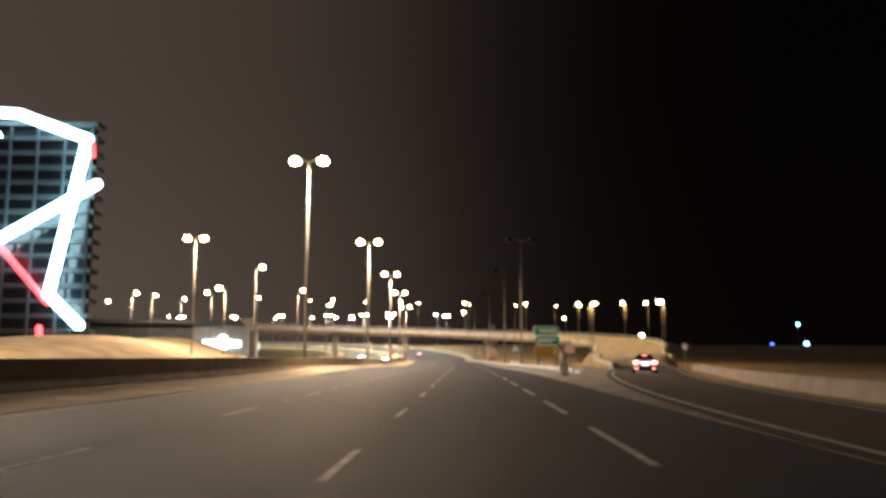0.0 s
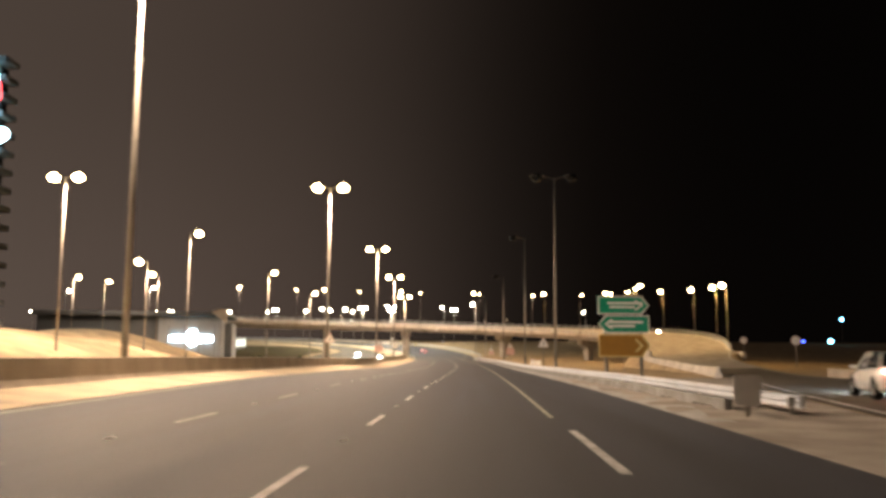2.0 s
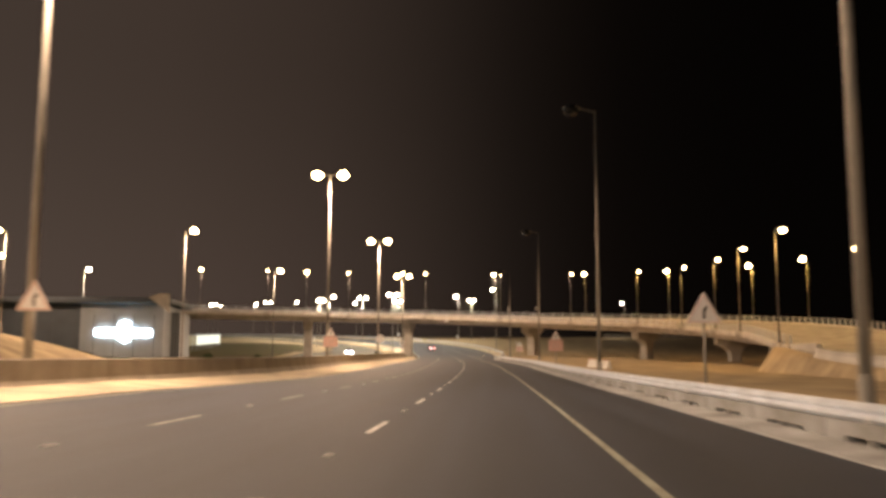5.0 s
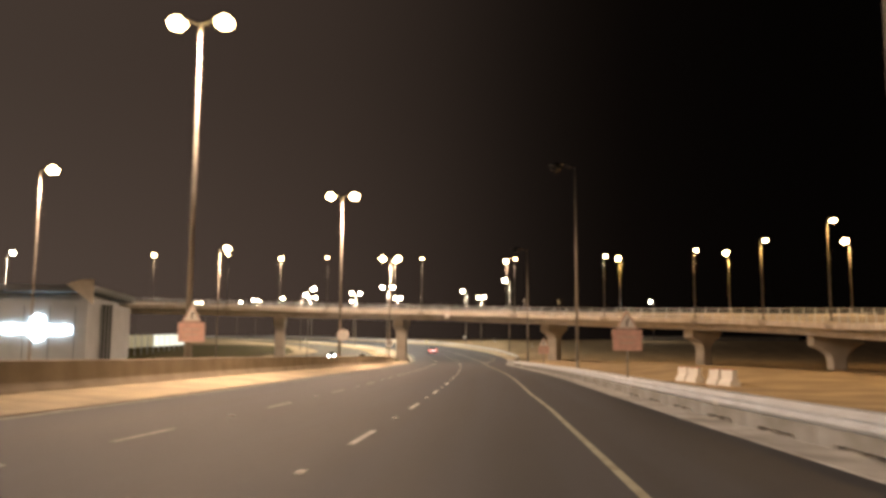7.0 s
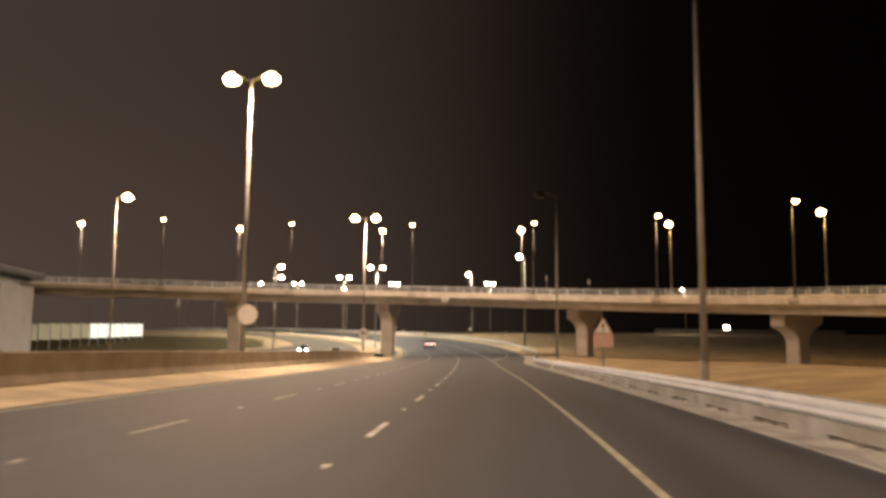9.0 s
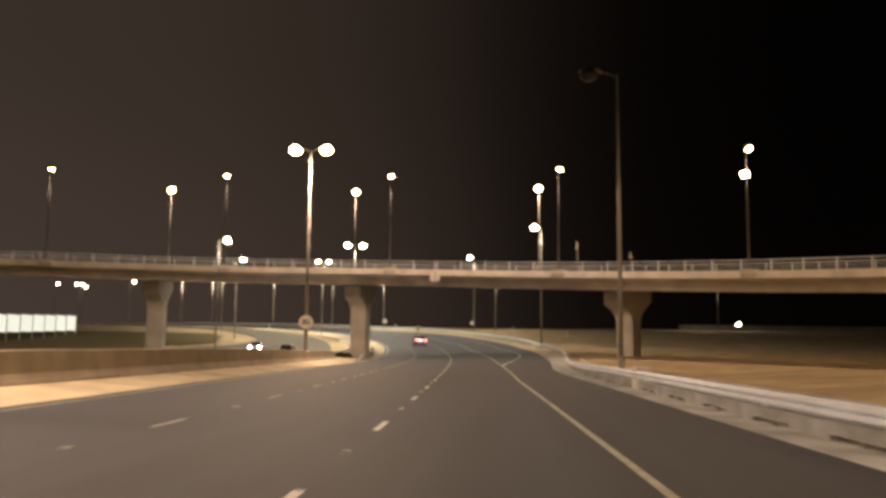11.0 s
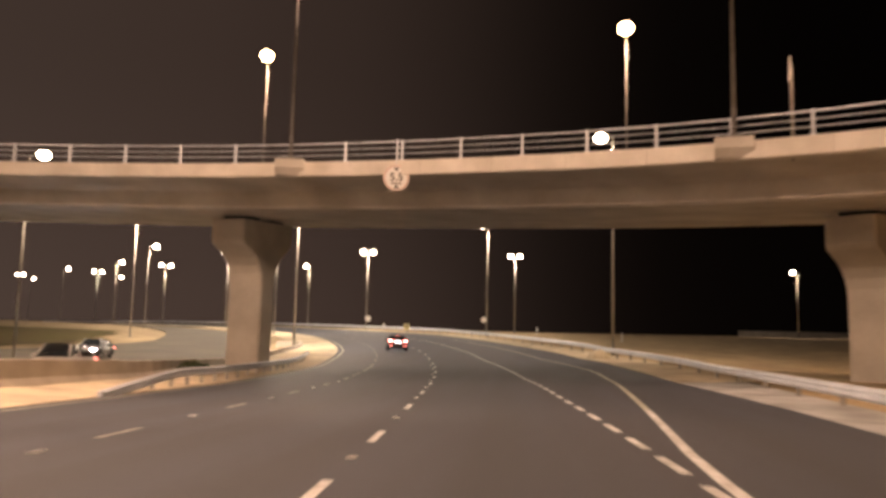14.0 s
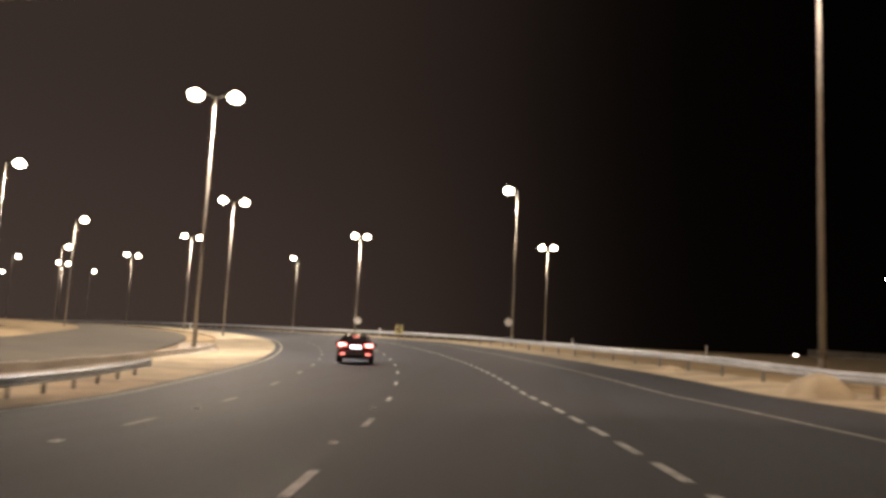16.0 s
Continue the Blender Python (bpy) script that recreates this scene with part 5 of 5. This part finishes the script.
# ---- cars ----
def car(p, yaw, paint, label, long=4.65, wide=1.84, tall=1.46, lit_rear=True, lit_front=True, hatch=False):
    """A saloon that points along its +y; rear lamps, plate, bumpers, wheels and glass are parts."""
    c = tagged(empty("car", Matrix.Translation(p) @ Matrix.Rotation(radians(yaw), 4, "Z")), label, "car")
    hl, hw = long / 2, wide / 2
    # lower body: station along the car, floor, shoulder height, half width
    st = [(-hl, 0.42, 0.80, hw * 0.80), (-hl + 0.06, 0.30, 0.95, hw * 0.90), (-hl + 0.28, 0.24, 1.02, hw * 0.97), (-hl + 0.9, 0.20, 1.0, hw), (-0.3, 0.19, 0.96, hw),
          (hl - 1.35, 0.19, 0.93, hw * 0.99), (hl - 0.75, 0.2, 0.86, hw * 0.97), (hl - 0.25, 0.24, 0.74, hw * 0.90), (hl - 0.05, 0.32, 0.62, hw * 0.78), (hl, 0.40, 0.55, hw * 0.66)]
    bm = bmesh.new()
    rings = []
    for y, f, s, w in st:
        pr = [(-w * 0.86, f), (-w * 0.97, f + 0.12), (-w, f + (s - f) * 0.55), (-w * 0.96, s - 0.08), (-w * 0.86, s), (-w * 0.45, s + 0.035), (w * 0.45, s + 0.035), (w * 0.86, s), (w * 0.96, s - 0.08), (w, f + (s - f) * 0.55), (w * 0.97, f + 0.12), (w * 0.86, f)]
        rings.append([bm.verts.new((x, y, z)) for x, z in pr])
    k = len(rings[0])
    for r0, r1 in zip(rings, rings[1:]):
        for j in range(k):
            bm.faces.new((r0[j], r0[(j + 1) % k], r1[(j + 1) % k], r1[j]))
    bm.faces.new(rings[0][::-1])
    bm.faces.new(rings[-1])
    part("body", bm, paint, c, "", smooth=True)
    # glasshouse
    rear = -hl + (0.35 if hatch else 0.55)
    gs = [(rear, 0.99, 0.99, 0.80), (rear + 0.75, 0.98, tall - 0.08, 0.66), (rear + 1.15, 0.97, tall - 0.02, 0.64), (0.15, 0.96, tall, 0.64), (0.45, 0.95, tall - 0.04, 0.65), (hl - 1.25, 0.93, 0.93, 0.80)]
    bm = bmesh.new()
    rings = []
    for y, b0, t, w in gs:
        wb, wt = hw * 0.93, hw * w
        rings.append([bm.verts.new(q) for q in ((-wb, y, b0), (-(wb + wt) / 2 - 0.03, y, (b0 + t) / 2), (-wt, y, t - 0.02), (-wt * 0.6, y, t), (wt * 0.6, y, t), (wt, y, t - 0.02), ((wb + wt) / 2 + 0.03, y, (b0 + t) / 2), (wb, y, b0))])
    for r0, r1 in zip(rings, rings[1:]):
        for j in range(8):
            bm.faces.new((r0[j], r0[(j + 1) % 8], r1[(j + 1) % 8], r1[j]))
    bmesh.ops.remove_doubles(bm, verts=bm.verts, dist=0.004)
    part("glasshouse", bm, GLASS_DARK, c, "dark tinted glass", smooth=True)
    bm = bmesh.new()
    roof = [[bm.verts.new((x * hw * w, y, t + 0.012 - 0.02 * abs(x))) for x in (-1, -0.6, 0.6, 1)] for y, b0, t, w in gs[1:5]]
    for r0, r1 in zip(roof, roof[1:]):
        for j in range(3):
            bm.faces.new((r0[j], r0[j + 1], r1[j + 1], r1[j]))
    part("roof", bm, paint, c, "", smooth=True)
    for sx in (-1, 1):
        ends = [((sx * hw * (w0 if t0 > 1.1 else 0.9), y0, t0), (sx * hw * (w1 if t1 > 1.1 else 0.9), y1, t1)) for (y0, _, t0, w0), (y1, _, t1, w1) in ((gs[0], gs[1]), (gs[4], gs[5]))]
        ends.append(((sx * hw * 0.93, -0.15, 0.97), (sx * hw * 0.645, -0.15, tall - 0.02)))
        for e0, e1 in ends:
            bm = bmesh.new()
            cyl(bm, e0, e1, 0.045, 0.045, 8)
            part("pillar", bm, paint, c)
    # wheels
    for sx in (-1, 1):
        for y in (-hl + 0.95, hl - 0.92):
            bm = bmesh.new()
            prof = [(0.21, -0.10), (0.30, -0.11), (0.325, -0.08), (0.33, 0.0), (0.325, 0.08), (0.30, 0.11), (0.21, 0.10)]
            rr = [[bm.verts.new((b, r * math.cos(t), r * math.sin(t))) for r, b in prof] for t in np.arange(20) * math.pi / 10]
            for i in range(20):
                for j in range(6):
                    bm.faces.new((rr[i][j], rr[i][j + 1], rr[(i + 1) % 20][j + 1], rr[(i + 1) % 20][j]))
            wheel = part("wheel", bm, RUBBER, c, "black tyre", Matrix.Translation((sx * (hw - 0.09), y, 0.33)), smooth=True)
            bm = bmesh.new()
            cyl(bm, (-0.085, 0, 0), (0.085, 0, 0), 0.215, 0.215, 20)
            for a in range(5):
                box(bm, (sx * 0.088, 0.12 * math.cos(a * 1.2566), 0.12 * math.sin(a * 1.2566)), (0.02, 0.19, 0.05), Matrix.Rotation(a * 1.2566, 3, "X"))
            part("rim", bm, ALLOY, wheel, "alloy rim")
            bm = bmesh.new()
            plate_pts = disc(0.385, 20)
            a_ = [bm.verts.new((sx * (hw + 0.004), y + q, 0.35 + r)) for q, r in plate_pts if r > -0.18]
            bm.faces.new(a_)
            part("wheel_arch", bm, TRIM, c, "black wheel arch", smooth=False)
    # bumpers, lamps, plate
    bm = bmesh.new()
    box(bm, (0, -hl - 0.005, 0.43), (wide * 0.76, 0.14, 0.26), bevel=0.05)
    part("rear_bumper", bm, TRIM, c, "black lower rear bumper")
    bm = bmesh.new()
    box(bm, (0, hl - 0.02, 0.42), (wide * 0.62, 0.12, 0.2), bevel=0.04)
    part("grille", bm, TRIM, c, "black front grille")
    for sx in (-1, 1):
        bm = bmesh.new()
        box(bm, (sx * hw * 0.70, -hl + 0.07, 0.86), (0.46, 0.13, 0.15), bevel=0.045)
        lampo = part("tail_lamp", bm, TAIL_RED if lit_rear else SIGN_RED, c, "glowing red tail lamp")
        bm = bmesh.new()
        box(bm, (sx * hw * 0.74, -hl - 0.005, 0.87), (0.26, 0.03, 0.06), bevel=0.012)
        part("lamp_core", bm, TAIL_CORE if lit_rear else SIGN_RED, lampo, "bright lamp core")
        # the reflector emits red in place of light it would throw back
        bm = bmesh.new()
        box(bm, (sx * hw * 0.68, -hl - 0.07, 0.42), (0.24, 0.03, 0.05), bevel=0.01)
        part("reflector", bm, TAIL_RED if lit_rear else SIGN_RED, c, "red bumper reflector made to glow")
        bm = bmesh.new()
        ball(bm, (sx * hw * 0.66, hl - 0.13, 0.62), (0.17, 0.12, 0.075), 12, 8)
        part("headlamp", bm, HEAD_WHITE if lit_front else SIGN_WHITE, c, "white headlamp", smooth=True)
        bm = bmesh.new()
        ball(bm, (sx * (hw + 0.09), hl - 1.55, 1.0), (0.11, 0.07, 0.075), 12, 8)
        box(bm, (sx * (hw + 0.0), hl - 1.54, 0.97), (0.16, 0.05, 0.03))
        part("mirror", bm, paint, c, "", smooth=True)
    bm = bmesh.new()
    box(bm, (0, -hl - 0.005, 0.78), (0.54, 0.03, 0.13), bevel=0.01)
    part("number_plate", bm, PLATE_LIT if lit_rear else SIGN_WHITE, c, "plain number plate given a glow")
    bm = bmesh.new()
    box(bm, (0, rear + 0.70, tall - 0.12), (0.34, 0.04, 0.03))
    part("high_brake_lamp", bm, TAIL_RED if lit_rear else TRIM, c, "high red brake lamp")
    for sx in (-1, 1):
        if lit_rear:
            d = bpy.data.lights.new("tail_light", "POINT")
            d.energy, d.color, d.shadow_soft_size = 4, (1.0, 0.08, 0.05), 0.1
            o = new("tail_light", d)
            o.parent = c
            o.matrix_basis = Matrix.Translation((sx * hw * 0.7, -hl - 0.15, 0.86))
        if lit_front:
            d = bpy.data.lights.new("headlight", "SPOT")
            d.energy, d.color, d.spot_size, d.spot_blend, d.shadow_soft_size = 700, (0.70, 0.88, 1.0), radians(75), 0.7, 0.08
            o = new("headlight", d)
            o.parent = c
            o.matrix_basis = Matrix.Translation((sx * hw * 0.66, hl + 0.02, 0.62)) @ Euler((radians(83), 0, 0)).to_matrix().to_4x4()
    return c


def on_road(s, off, up=0.0):
    p = at(s, off, up)
    return tuple(p), math.degrees(np.interp(s, S, HEAD))


p, yaw = on_road(357, -3.7, 0.006)
car(p, yaw, CAR_DARK, "dark saloon, tinted red as if by its glowing tail lamps, on the highway")
car((15.0, 70, 0.455), -11, CAR_WHITE, "white hatchback with lit tail lamps on the slip road", hatch=True, tall=1.5)
for s, o, paint, tall in ((316, -20.0, CAR_WHITE, 1.58), (343, -27.5, CAR_SILVER, 1.5)):
    p, yaw = on_road(s, o, 0.036)
    car(p, yaw + 180, paint, "pale hatchback with lit headlamps on the far carriageway", tall=tall, hatch=True)

# shrubs by the far lawn
def shrub(p, r, seed):
    rng = random.Random(seed)
    s = tagged(empty("shrub", Matrix.Translation(p)), "low dusty green shrub on the sand", "shrub", "shrubs")
    bm = bmesh.new()
    for _ in range(7):
        a = rng.uniform(0, 6.28)
        cyl(bm, (0, 0, -0.1), (math.cos(a) * r * 0.6, math.sin(a) * r * 0.6, r * rng.uniform(0.5, 0.9)), 0.03, 0.012, 6)
    part("stems", bm, TRIM, s, "thin dark stems")
    vs, fs = [], []
    for _ in range(700):
        a, b, q = rng.uniform(0, 6.28), rng.uniform(0, 1.4), r * rng.uniform(0.45, 1.0)
        c = Vector((q * math.cos(a) * math.cos(b), q * math.sin(a) * math.cos(b), 0.15 + q * math.sin(b) * 0.9))
        u = Vector((rng.gauss(0, 1), rng.gauss(0, 1), rng.gauss(0, 1))).normalized() * 0.10
        w = u.orthogonal().normalized() * 0.045
        i = len(vs)
        vs += [c - u, c + w, c + u, c - w]
        fs.append((i, i + 1, i + 2, i + 3))
    part("leaves", mesh_from("leaves", vs, fs, LEAF), LEAF, s, "small dusty leaves")


for i, (x, y, r) in enumerate(((-17.7, 315.0, 0.75), (-18.7, 316.4, 0.85), (-40, 262, 0.9), (-52, 270, 1.1), (-61, 300, 1.0))):
    shrub((x, y, ground_z(x, y)), r, i)

# far lamps and site lights on the plain to the right
for x, y, zt, mat, r, label in ((182, 470, 21, LAMP_CYAN, 0.8, "cyan site lamp on a mast"), (252, 705, 15.5, LAMP_BLUE, 1.0, "blue site lamp on a mast"), (307, 1450, 43, LENS_WHITE, 3.2, "white floodlight on a distant mast"), (508, 1283, 27, LAMP_CYAN, 3.2, "pale cyan floodlight on a distant mast")):
    z = ground_z(x, y)
    t = tagged(empty("site_lamp", Matrix.Translation((x, y, z))), label, "site lamp")
    bm = bmesh.new()
    cyl(bm, (0, 0, -0.5), (0, 0, zt - z), 0.12, 0.08, 8)
    part("mast", bm, POLE, t, "thin mast")
    bm = bmesh.new()
    ball(bm, (0, 0, zt - z + r * 0.6), (r, r, r * 0.8), 12, 8)
    part("lantern", bm, mat, t, "glowing lantern")
# pale wall on the rise to the right
pw = np.array([(58 + i * 6.0, 527 + i * 1.5, 0) for i in range(14)])
pw[:, 2] = land(pw[:, 0], pw[:, 1]) - 0.3
sd, up = frames(pw)
tagged(part("plot_wall", sweep(pw, sd, up, [(-0.15, 0), (-0.15, 1.9), (0.15, 1.9), (0.15, 0)], CONCRETE, "plot_wall"), CONCRETE), "pale plot wall on the rise", "wall", kind="structure")
